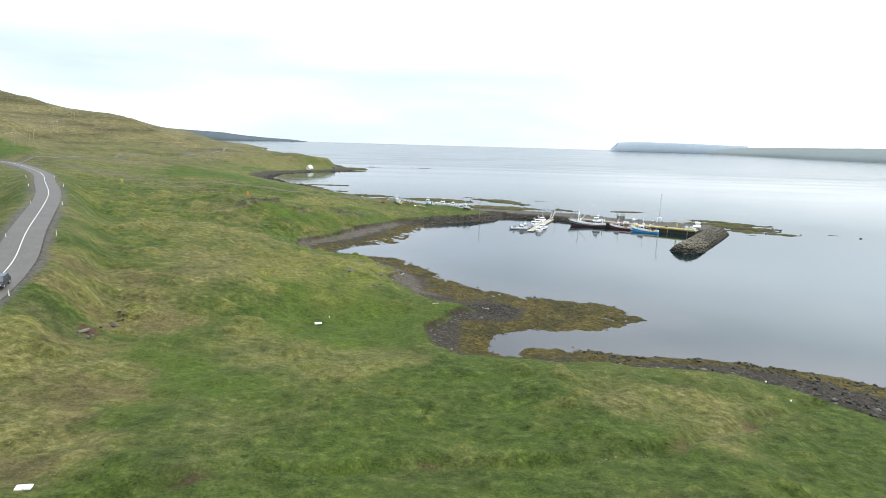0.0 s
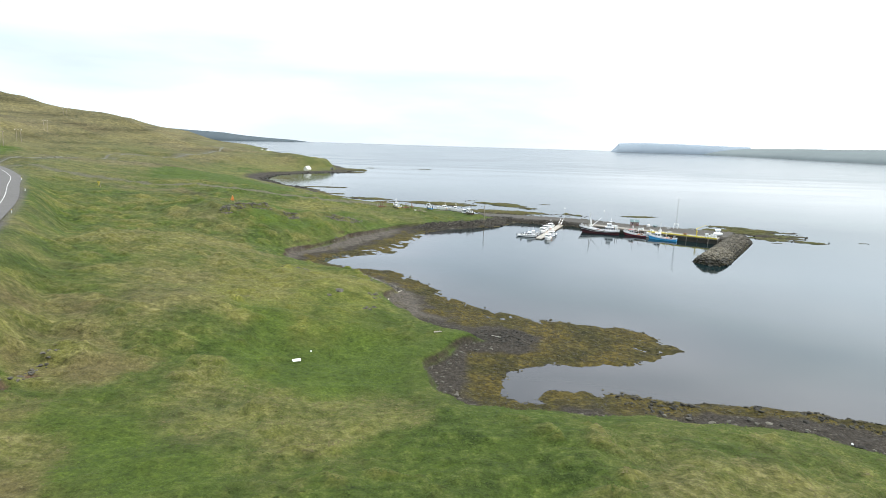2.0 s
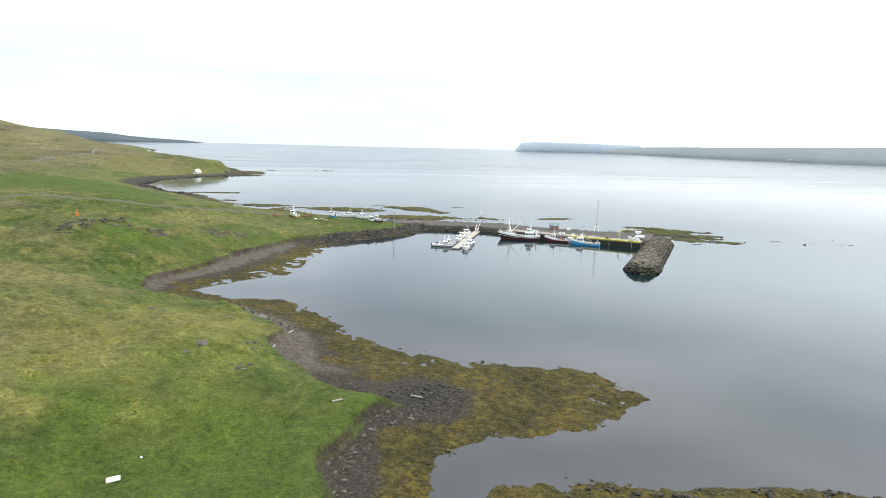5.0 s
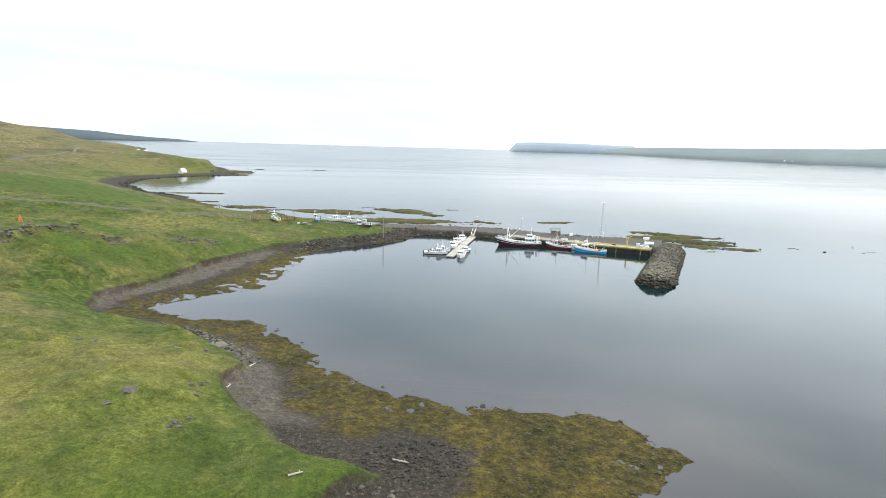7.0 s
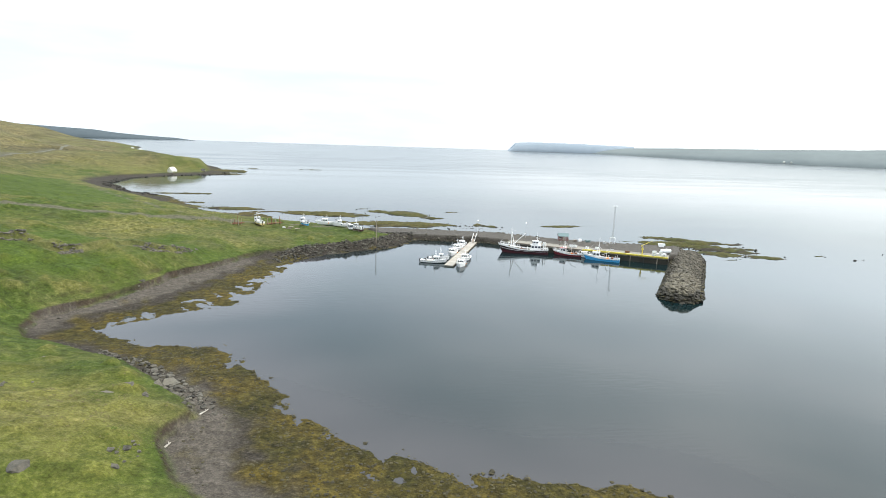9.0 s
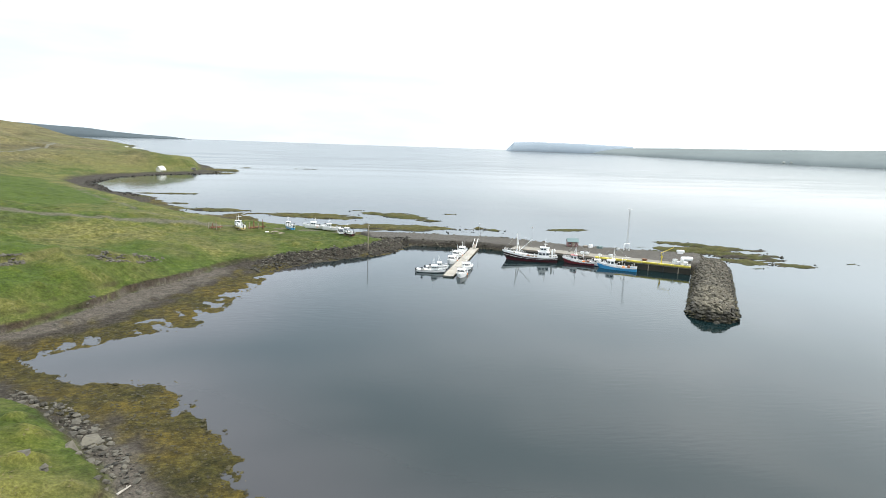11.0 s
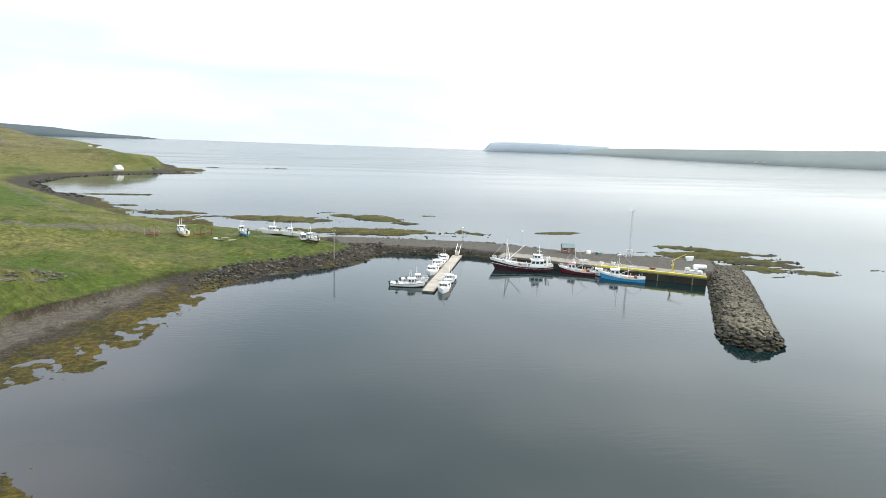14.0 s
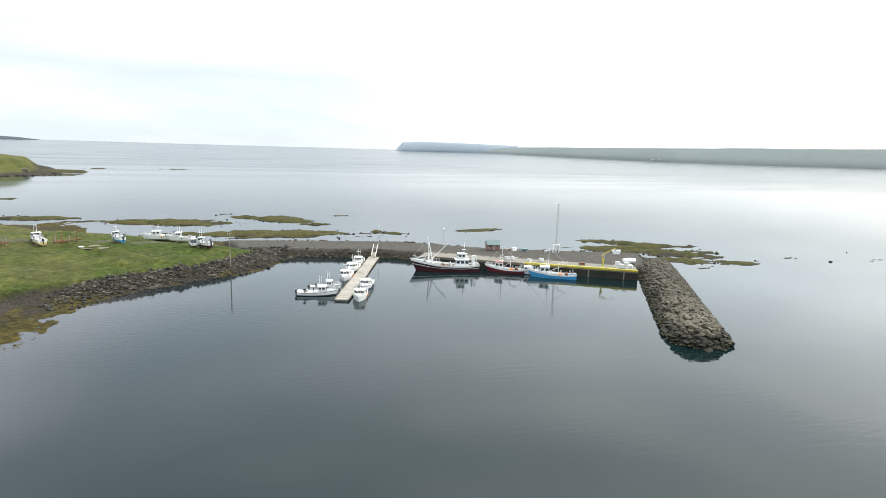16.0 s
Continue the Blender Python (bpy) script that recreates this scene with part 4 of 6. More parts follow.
def wheelhouse(parent, x0, x1, w, z0, h, wall, roof, slant=0.25, windows=3, name="wheelhouse"):
    """A cabin with slanted front, an overhanging roof and windows all round; front at x1."""
    hw = w / 2
    bm = loft([[(x0, -hw, z0), (x0, -hw * 0.94, z0 + h), (x0, hw * 0.94, z0 + h), (x0, hw, z0), (x0, -hw, z0)],
               [(x1, -hw, z0), (x1 - slant, -hw * 0.94, z0 + h), (x1 - slant, hw * 0.94, z0 + h), (x1, hw, z0), (x1, -hw, z0)]], False)
    bm.faces.ensure_lookup_table()
    bmesh.ops.holes_fill(bm, edges=bm.edges)
    bmesh.ops.remove_doubles(bm, verts=bm.verts, dist=0.001)
    bmesh.ops.recalc_face_normals(bm, faces=bm.faces)
    cabin = part(name, bm, wall, parent)
    part("roof", box(B(), x0 - 0.15, x1 - slant + 0.22, -hw - 0.05, hw + 0.05, z0 + h + 0.002, z0 + h + 0.10, 0.03), roof, cabin)
    span = x1 - slant - x0
    for k in range(windows):
        a = x0 + span * (k + 0.14) / windows
        for sgn in (-1, 1):
            y = sgn * hw * 0.965
            part("window", box(B(), a, a + span * 0.72 / windows, min(y, y + sgn * 0.06), max(y, y + sgn * 0.06), z0 + h * 0.52, z0 + h * 0.86), M_GLASS, cabin)
    for k in range(3):
        y = -hw * 0.86 + k * hw * 0.60
        part("window", box(B(), x1 - slant * 0.75, x1 - slant * 0.55 + 0.05, y, y + hw * 0.5, z0 + h * 0.52, z0 + h * 0.86), M_GLASS, cabin)
    return cabin


def place(ob, bow, stern, z=0.0, lean=0.0):
    """Puts a boat with its stern and bow over two plan points."""
    (bx, by), (sx, sy) = bow, stern
    ob.matrix_basis = Matrix.Translation(((bx + sx) / 2, (by + sy) / 2, z)) @ Matrix.Rotation(math.atan2(by - sy, bx - sx), 4, "Z") @ Matrix.Rotation(radians(lean), 4, "X")
    return ob


def big_trawler():
    L, w, f, sh = 16.6, 4.7, 1.55, 1.7
    b = thing("fishing_boat", "large dark red and white wooden fishing boat moored at the quay", "boat", "boats at the quay")
    part("hull_bottom", hull_band(L, w, f, sh, 1.6, -1.0, 0.27), M_RED, b, "dark maroon lower hull")
    part("hull", hull_band(L, w, f, sh, 1.6, 0.27, 0.78), M_MAROON, b, "near-black maroon planked hull side")
    part("stripe", hull_band(L, w, f, sh, 1.6, 0.52, 0.57, 0.03), M_WHITE, b, "white stripe")
    part("bulwark", hull_band(L, w, f, sh, 1.6, 0.78, 1.0), M_WHITE, b, "white bulwark")
    part("top_rail", hull_band(L, w, f, sh, 1.6, 0.97, 1.03, 0.05), M_WHITE, b)
    part("deck", deck_plate(L, w, f, sh, 0.55), M_DECK, b)
    wheelhouse(b, -5.6, -1.9, 2.7, 1.1, 2.0, M_WHITE, M_WHITE, 0.2, 3)
    wheelhouse(b, -4.6, -2.5, 2.1, 3.2, 1.35, M_WHITE, M_WHITE, 0.25, 2, "bridge")
    part("funnel", rod(B(), (-6.6, 0.5, 1.2), (-6.6, 0.5, 4.2), 0.32, 0.28, 10), M_WHITE, b)
    m = part("foremast", rod(B(), (4.9, 0, 1.6), (5.2, 0, 9.0), 0.17, 0.10), M_WHITE, b)
    part("mast_leg", rod(rod(B(), (3.7, -1.1, 1.3), (5.05, -0.05, 7.6), 0.10), (3.7, 1.1, 1.3), (5.05, 0.05, 7.6), 0.10), M_WHITE, m)
    part("boom", rod(B(), (4.5, 0.1, 2.8), (0.2, 0.6, 7.2), 0.13, 0.09), M_WHITE, b)
    part("stay", rod(rod(B(), (5.1, 0, 8.4), (9.2, 0, 3.6), 0.02, sides=4), (5.1, 0, 8.4), (0.3, 0.6, 7.1), 0.02, sides=4), M_STEEL, b)
    a = part("aft_mast", rod(B(), (-4.3, 0, 4.5), (-4.3, 0, 7.6), 0.07, 0.04), M_WHITE, b)
    part("radar", box(B(), -4.9, -3.7, -0.1, 0.1, 5.6, 5.75, 0.03), M_WHITE, a)
    part("crosstree", rod(B(), (-4.3, -0.9, 6.6), (-4.3, 0.9, 6.6), 0.03, sides=5), M_WHITE, a)
    part("winch", rod(box(B(), 0.6, 1.8, -0.7, 0.7, 1.0, 1.5, 0.05), (1.2, -0.9, 1.6), (1.2, 0.9, 1.6), 0.28), M_RUST, b)
    part("hatch", box(B(), -1.6, 0.2, -0.9, 0.9, 1.0, 1.45, 0.05), M_WOOD, b)
    part("gantry", rod(rod(rod(B(), (-7.4, -1.4, 1.0), (-7.4, -1.4, 4.0), 0.08), (-7.4, 1.4, 1.0), (-7.4, 1.4, 4.0), 0.08), (-7.4, -1.4, 4.0), (-7.4, 1.4, 4.0), 0.08), M_WHITE, b)
    part("liferaft", rod(B(), (-5.5, -0.9, 3.55), (-4.8, -0.9, 3.55), 0.28, sides=10), M_WHITE, b)
    part("net_hauler", rod(rod(B(), (-6.6, -1.2, 1.1), (-6.6, -1.2, 2.9), 0.10), (-6.9, -1.2, 2.9), (-6.3, -1.2, 2.9), 0.34, sides=12), M_STEEL, b, "grey steel net hauler")
    part("vent", rod(rod(B(), (-0.9, -1.0, 1.1), (-0.9, -1.0, 2.2), 0.14), (-0.9, 1.0, 1.1), (-0.9, 1.0, 2.2), 0.14), M_WHITE, b)
    part("life_ring", rod(B(), (-3.2, -1.42, 2.2), (-3.2, -1.36, 2.2), 0.34, sides=14), M_ORANGE, b, "orange life ring")
    part("fish_tub", box(B(), -1.4, -0.2, -1.6, -0.7, 1.1, 1.75, 0.06), M_STEEL, b)
    part("anchor_winch", box(B(), 5.6, 6.3, -0.4, 0.4, 2.0, 2.6, 0.06), M_RUST, b)
    rail_line(b, L, w, f, sh, 0.62, 0.97, 0.75, M_WHITE)
    return b


def mid_boat(name, label, L, w, hullmat, topmat, cabin, aft=True, mast_high=4.5):
    f, sh = 1.05, 0.95
    b = thing(name, label, "boat", "boats at the quay")
    part("hull_bottom", hull_band(L, w, f, sh, 1.1, -1.0, 0.12), hullmat if hullmat is M_BLUE else M_MAROON, b)
    part("hull", hull_band(L, w, f, sh, 1.1, 0.12, 0.74), hullmat, b)
    part("bulwark", hull_band(L, w, f, sh, 1.1, 0.74, 1.0), topmat, b)
    part("rub_rail", hull_band(L, w, f, sh, 1.1, 0.72, 0.79, 0.03), M_WHITE, b)
    part("top_rail", hull_band(L, w, f, sh, 1.1, 0.97, 1.03, 0.04), M_WHITE, b)
    part("deck", deck_plate(L, w, f, sh, 0.4), M_DECK, b)
    xc = L * 0.10
    wheelhouse(b, xc, xc + L * 0.22, w * 0.62, 0.75, 2.0, cabin, M_RED2 if hullmat is M_CRIMSON else M_WHITE, 0.3, 2)
    part("trunk", box(B(), xc + L * 0.22, xc + L * 0.32, -w * 0.22, w * 0.22, 0.9, 1.6, 0.08), cabin, b)
    m = part("mast", rod(B(), (xc + 0.3, 0, 2.8), (xc + 0.3, 0, 2.8 + mast_high), 0.07, 0.04), M_WHITE, b)
    part("crosstree", rod(rod(B(), (xc + 0.3, -0.8, 4.2), (xc + 0.3, 0.8, 4.2), 0.03, sides=5), (xc + 0.3, 0, 4.8), (xc - 0.5, 0, 4.2), 0.03, sides=5), M_WHITE, m)
    part("radar", box(B(), xc + 0.5, xc + 1.1, -0.3, 0.3, 2.95, 3.2, 0.06), M_WHITE, b)
    part("boom", rod(B(), (xc - 0.1, 0, 1.6), (xc - L * 0.32, 0.3, 3.4), 0.06, 0.04), M_WHITE, b)
    part("gantry", rod(rod(rod(B(), (-L * 0.42, -w * 0.3, 0.7), (-L * 0.42, -w * 0.3, 2.2), 0.06), (-L * 0.42, w * 0.3, 0.7), (-L * 0.42, w * 0.3, 2.2), 0.06), (-L * 0.42, -w * 0.3, 2.2), (-L * 0.42, w * 0.3, 2.2), 0.06), M_STEEL, b)
    part("net_drum", rod(B(), (-L * 0.28, -w * 0.25, 1.1), (-L * 0.28, w * 0.25, 1.1), 0.42, sides=12), M_RUST, b)
    for k in range(3):
        part("fish_tub", box(B(), -L * 0.18 + k * 0.95, -L * 0.18 + k * 0.95 + 0.8, -0.5, 0.5, 0.65, 1.2, 0.06), M_STEEL if k else M_ORANGE, b)
    part("antenna", rod(rod(B(), (xc + 0.8, -0.6, 2.85), (xc + 0.7, -0.6, 5.2), 0.025, sides=4), (xc + 0.8, 0.6, 2.85), (xc + 0.7, 0.6, 4.8), 0.025, sides=4), M_WHITE, b)
    part("stay", rod(rod(B(), (xc + 0.3, 0, 2.7 + mast_high), (L * 0.55, 0, 2.0), 0.02, sides=4), (xc + 0.3, 0, 2.7 + mast_high), (-L * 0.42, 0, 2.2), 0.02, sides=4), M_STEEL, b)
    part("derrick", rod(rod(B(), (-L * 0.1, -w * 0.28, 0.7), (-L * 0.1, -w * 0.28, 3.6), 0.07), (-L * 0.1, -w * 0.28, 3.6), (-L * 0.3, -w * 0.34, 4.1), 0.05), M_WHITE, b)
    part("liferaft", rod(B(), (xc + 0.2, -w * 0.2, 3.0), (xc + 0.2, w * 0.2, 3.0), 0.24, sides=10), M_WHITE, b)
    for k in range(2):
        part("line_reel", rod(B(), (-L * 0.36 + k * L * 0.2, -w * 0.42, 1.2), (-L * 0.36 + k * L * 0.2, -w * 0.42, 1.75), 0.2, sides=10), M_STEEL, b, "grey steel line reel")
    rail_line(b, L, w, f, sh, 0.6, 0.97, 0.6, topmat)
    return b


def small_boat(label, L, w, stripe, cabin_at=0.05, group="boats at the pontoon", name="motor_boat", cabin_long=0.26, hullmat=None):
    f, sh = 0.80, 0.55
    b = thing(name, label, "boat", group)
    part("hull_bottom", hull_band(L, w, f, sh, 0.55, -1.0, 0.22), stripe, b)
    part("hull", hull_band(L, w, f, sh, 0.55, 0.22, 1.0), hullmat or M_WHITE, b)
    part("rub_rail", hull_band(L, w, f, sh, 0.55, 0.80, 0.88, 0.03), stripe, b)
    part("deck", deck_plate(L, w, f, sh, 0.14), M_WHITE, b)
    x0 = L * cabin_at
    wheelhouse(b, x0, x0 + L * cabin_long, w * 0.72, 0.72, 1.3, M_WHITE, M_WHITE, 0.55, 2)
    part("foredeck_hatch", box(B(), x0 + L * cabin_long + 0.05, x0 + L * cabin_long + L * 0.09, -w * 0.2, w * 0.2, 0.85, 1.25, 0.1), M_WHITE, b)
    part("cockpit", box(B(), -L * 0.44, x0 - 0.15, -w * 0.32, w * 0.32, 0.60, 0.73, 0.02), M_DECK, b)
    m = part("mast", rod(B(), (x0 + 0.3, 0, 2.05), (x0 + 0.3, 0, 4.2), 0.045, 0.03, 6), M_WHITE, b)
    part("crosstree", rod(B(), (x0 + 0.3, -0.6, 3.4), (x0 + 0.3, 0.6, 3.4), 0.03, sides=5), M_WHITE, m)
    part("outboard_motor", box(box(B(), -L / 2 - 0.55, -L / 2 - 0.1, -0.2, 0.2, 0.5, 1.15, 0.1), -L / 2 - 0.4, -L / 2 - 0.2, -0.08, 0.08, -0.3, 0.48), M_BLACK, b)
    part("fish_tub", box(B(), -L * 0.34, -L * 0.34 + 0.9, -0.55, 0.15, 0.735, 1.25, 0.06), M_STEEL, b)
    part("windscreen_rail", rod(rod(rod(B(), (x0 - 0.1, -w * 0.3, 0.8), (x0 - 0.1, -w * 0.3, 2.3), 0.035, sides=5), (x0 - 0.1, w * 0.3, 0.8), (x0 - 0.1, w * 0.3, 2.3), 0.035, sides=5), (x0 - 0.1, -w * 0.3, 2.3), (x0 - 0.1, w * 0.3, 2.3), 0.035, sides=5), M_STEEL, b)
    part("jigging_reel", rod(rod(rod(B(), (-L * 0.3, -w * 0.42, 0.7), (-L * 0.3, -w * 0.42, 1.45), 0.06, sides=6), (-L * 0.34, -w * 0.42, 1.5), (-L * 0.26, -w * 0.42, 1.5), 0.17), (-L * 0.3, -w * 0.42, 1.5), (-L * 0.3, -w * 0.75, 1.9), 0.03, sides=5), M_BLACK, b)
    part("antenna", rod(B(), (x0 + 0.7, w * 0.2, 2.1), (x0 + 0.6, w * 0.2, 4.0), 0.02, sides=4), M_WHITE, b)
    part("fender", rod(B(), (0, w * 0.52, 0.25), (0, w * 0.52, 0.75), 0.13, sides=8), M_ORANGE if L > 7.7 else M_NAVY, b)
    part("reel", rod(B(), (-L * 0.1, w * 0.4, 0.7), (-L * 0.1, w * 0.4, 1.5), 0.1), M_BLACK, b)
    rail_line(b, L, w, f, sh, 0.55, 0.97, 0.5, M_STEEL, n=7)
    return b


trawler = place(big_trawler(), (65.6, 280.8), (81.6, 276.2))
red_boat = place(mid_boat("fishing_boat", "small dark red fishing boat with a white wheelhouse at the quay", 9.6, 3.1, M_CRIMSON, M_WHITE, M_WHITE), (83.8, 275.0), (92.0, 269.7))
blue_boat = place(mid_boat("fishing_boat", "bright blue and white fishing boat moored at the quay", 11.4, 3.5, M_BLUE, M_WHITE, M_WHITE, mast_high=5.0), (92.3, 267.0), (102.0, 261.0))

place(small_boat("white motor boat squeezed between the blue boat and the quay", 8.6, 2.4, M_NAVY, 0.08, "boats at the quay"), (90.2, 271.0), (97.8, 266.4))

# ---- pontoon ----
D0, D1 = Vector((40.9, 255.2, 0)), Vector((59.0, 299.0, 0))
DL = (D1 - D0).length
pontoon = thing("pontoon", "floating wooden pontoon with pale weathered planks", "pontoon")
pontoon.matrix_basis = Matrix.Translation(D0) @ Matrix.Rotation(math.atan2(D1.y - D0.y, D1.x - D0.x), 4, "Z")
for k in range(4):
    part("float", box(B(), DL * k / 4 + 0.1, DL * (k + 1) / 4 - 0.1, -1.25, 1.25, -0.4, 0.36, 0.04), M_CONC, pontoon, "grey concrete float")
plank_me = None
n_plank = 150
for k in range(n_plank):
    if plank_me is None:
        ob = part("plank", box(B(), 0, DL / n_plank - 0.02, -1.35, 1.35, 0.364, 0.44), M_PONTOON, pontoon)
        plank_me = ob.data
    else:
        ob = new("plank", plank_me)
        ob.parent = pontoon
    ob.location = (DL * k / n_plank, 0, 0)
for sgn in (-1, 1):
    part("side_beam", box(B(), 0, DL, min(sgn * 1.36, sgn * 1.5), max(sgn * 1.36, sgn * 1.5), 0.2, 0.5), M_WOOD, pontoon)
gangway = thing("gangway", "sloping steel gangway with rails down to the pontoon", "gangway")
gangway.matrix_basis = Matrix.Translation((D1.x - 0.6, D1.y - 1.4, 0)) @ Matrix.Rotation(math.atan2(D1.y - D0.y, D1.x - D0.x) + 0.05, 4, "Z")
part("walkway", loft([[(0, -0.6, 0.46), (0, 0.6, 0.46), (0, 0.6, 0.56), (0, -0.6, 0.56), (0, -0.6, 0.46)], [(7.4, -0.6, 2.1), (7.4, 0.6, 2.1), (7.4, 0.6, 2.2), (7.4, -0.6, 2.2), (7.4, -0.6, 2.1)]]), M_WOOD, gangway)
for sgn in (-0.6, 0.6):
    bb = rod(B(), (0, sgn, 1.5), (7.4, sgn, 3.15), 0.05, sides=6)
    rod(bb, (0, sgn, 1.0), (7.4, sgn, 2.65), 0.03, sides=5)
    for k in range(7):
        rod(bb, (k * 7.4 / 6, sgn, 0.5 + k * 1.65 / 6), (k * 7.4 / 6, sgn, 1.5 + k * 1.65 / 6), 0.035, sides=5)
    part("handrail", bb, M_WHITE, gangway)


def dockside(s, off, L, turn=0.0):
    """Bow and stern beside the pontoon: s metres along it, off across, heading towards its outer end."""
    u = (D1 - D0).normalized()
    v = Vector((u.y, -u.x, 0))
    c = D0 + u * s + v * off
    h = Matrix.Rotation(radians(turn), 4, "Z") @ (-u)
    return (c + h * L / 2).to_2d()[:], (c - h * L / 2).to_2d()[:]


for s, off, L, w, turn, stripe, lab in (
        (4.0, 3.2, 7.8, 3.0, 4, M_WHITE, "white cabin motor boat tied bow-out at the pontoon"),
        (13.0, 3.1, 7.6, 2.9, -3, M_NAVY, "white motor boat with a navy stripe beside the pontoon"),
        (22.0, -3.2, 8.6, 3.1, 2, M_WHITE, "white cabin motor boat alongside the pontoon"),
        (31.0, -3.2, 9.0, 3.2, -2, M_BLACK, "white fishing motor boat with a black stripe"),
        (39.5, -3.1, 7.6, 3.0, 3, M_NAVY, "white motor boat near the gangway"),
        (4.6, -6.3, 8.0, 2.8, 98, M_BLACK, "white motor boat lying crosswise at the pontoon end"),
        (9.4, -5.6, 6.4, 2.5, 102, M_RED, "white motor boat with a dark red bottom")):
    place(small_boat(lab, L, w, stripe), *dockside(s, off, L, turn))


# ---- harbour things ----
def along_quay(s, back, z=2.2):
    """A point s metres along the quay's front and so far back from it."""
    q = QM @ Vector((s, back, 0))
    return q.x, q.y, z


def hut():
    h = thing("harbour_hut", "small weathered pink wooden hut with a faded teal roof", "hut")
    L, D, wall, ridge = 4.5, 3.0, 2.1, 3.3
    bm = loft([[(x, -D / 2, 0), (x, -D / 2, wall), (x, 0, ridge - 0.1), (x, D / 2, wall), (x, D / 2, 0), (x, -D / 2, 0)] for x in (-L / 2, L / 2)])
    part("wall", bm, M_HUTWALL, h)
    for sgn in (-1, 1):
        part("roof", loft([[(x, sgn * (D / 2 + 0.25), wall - 0.12), (x, 0, ridge), (x, 0, ridge + 0.08), (x, sgn * (D / 2 + 0.25), wall - 0.04), (x, sgn * (D / 2 + 0.25), wall - 0.12)] for x in (-L / 2 - 0.2, L / 2 + 0.2)]), M_HUTROOF, h)
    part("door", box(B(), -0.2, 0.7, -D / 2 - 0.06, -D / 2 - 0.003, 0.05, 1.9, 0.01), M_WOOD, h)
    w = part("window", box(B(), -1.7, -0.9, -D / 2 - 0.05, -D / 2 - 0.003, 1.0, 1.6, 0.01), M_GLASS, h)
    part("frame", box(B(), -1.78, -0.82, -D / 2 - 0.04, -D / 2 - 0.002, 0.92, 0.998), M_WHITE, w)
    part("chimney", rod(B(), (1.4, 0.5, 2.7), (1.4, 0.5, 3.8), 0.1), M_STEEL, h)
    h.matrix_basis = Matrix.Translation((94.1, 293.4, 2.16)) @ Matrix.Rotation(radians(-14), 4, "Z") @ Matrix.Scale(0.86, 4)
    return h


hut()

mast = thing("lattice_mast", "tall slender steel lattice mast on a white base frame", "mast")
H = 14.6
for k in range(3):
    a = k * 2 * math.pi / 3
    part("leg", rod(B(), (0.30 * math.cos(a), 0.30 * math.sin(a), 0), (0.22 * math.cos(a), 0.22 * math.sin(a), H), 0.04, 0.03, 5), M_STEEL, mast)
for k in range(24):
    z = k * H / 24
    bb = B()
    for j in range(3):
        a, b = j * 2 * math.pi / 3, (j + 1) * 2 * math.pi / 3
        rod(bb, (0.28 * math.cos(a), 0.28 * math.sin(a), z), (0.27 * math.cos(b), 0.27 * math.sin(b), z + H / 24), 0.02, sides=4)
    part("brace", bb, M_STEEL, mast)
part("lamp_head", box(box(B(), -0.8, -0.2, -0.2, 0.2, H, H + 0.35, 0.05), 0.2, 0.8, -0.2, 0.2, H, H + 0.35, 0.05), M_WHITE, mast, "white twin floodlight head")
for x in (-1.0, 1.0):
    part("base_post", box(B(), x - 0.12, x + 0.12, -0.12, 0.12, 0, 2.3, 0.02), M_WHITE, mast)
part("base_beam", box(B(), -1.12, 1.12, -0.12, 0.12, 2.304, 2.55, 0.02), M_WHITE, mast)
mast.matrix_basis = Matrix.Translation((111.2, 285.3, 2.08))

crane = thing("quay_crane", "yellow knuckle-boom loading crane on the quay", "crane")
part("pedestal", rod(box(B(), -0.45, 0.45, -0.45, 0.45, 0, 0.25, 0.03), (0, 0, 0.25), (0, 0, 2.4), 0.26, 0.22, 10), M_YELLOW, crane)
part("slewing_head", box(B(), -0.4, 0.35, -0.35, 0.35, 2.402, 2.95, 0.06), M_YELLOW, crane)
part("inner_boom", rod(B(), (0, 0, 2.9), (-0.5, 0.1, 4.1), 0.17, 0.14, 6), M_YELLOW, crane)
part("outer_boom", rod(rod(B(), (-0.5, 0.1, 4.1), (2.6, 0.6, 5.2), 0.15, 0.12, 6), (2.6, 0.6, 5.2), (5.4, 1.1, 6.1), 0.09, 0.07, 6), M_YELLOW, crane)
part("ram", rod(B(), (0.25, 0.05, 2.9), (0.7, 0.3, 4.8), 0.06, sides=6), M_STEEL, crane)
part("hook", rod(ball(B(), (5.4, 1.1, 5.3), 0.14), (5.4, 1.1, 5.3), (5.4, 1.1, 6.1), 0.025, sides=4), M_BLACK, crane)
crane.matrix_basis = Matrix.Translation(along_quay(49.2, 2.4, 2.17)) @ Matrix.Scale(0.82, 4)

tank = thing("fuel_tank", "white horizontal cylindrical tank on two saddles", "tank")
bb = rod(B(), (-1.8, 0, 1.05), (1.8, 0, 1.05), 0.72, sides=18)
bmesh.ops.bevel(bb, geom=[e for e in bb.edges if abs(e.verts[0].co.x) > 1.7 and abs(e.verts[0].co.x - e.verts[1].co.x) < 0.01], offset=0.16, segments=2, affect="EDGES")
part("shell", bb, M_WHITE, tank)
for x in (-1.1, 1.1):
    part("saddle", box(B(), x - 0.15, x + 0.15, -0.6, 0.6, 0, 0.45), M_CONC, tank)
part("filler_cap", rod(B(), (0.3, 0, 1.74), (0.3, 0, 1.98), 0.16, sides=8), M_STEEL, tank)
tank.matrix_basis = Matrix.Translation((121.4, 264.8, 2.1)) @ Matrix.Rotation(radians(-12), 4, "Z")


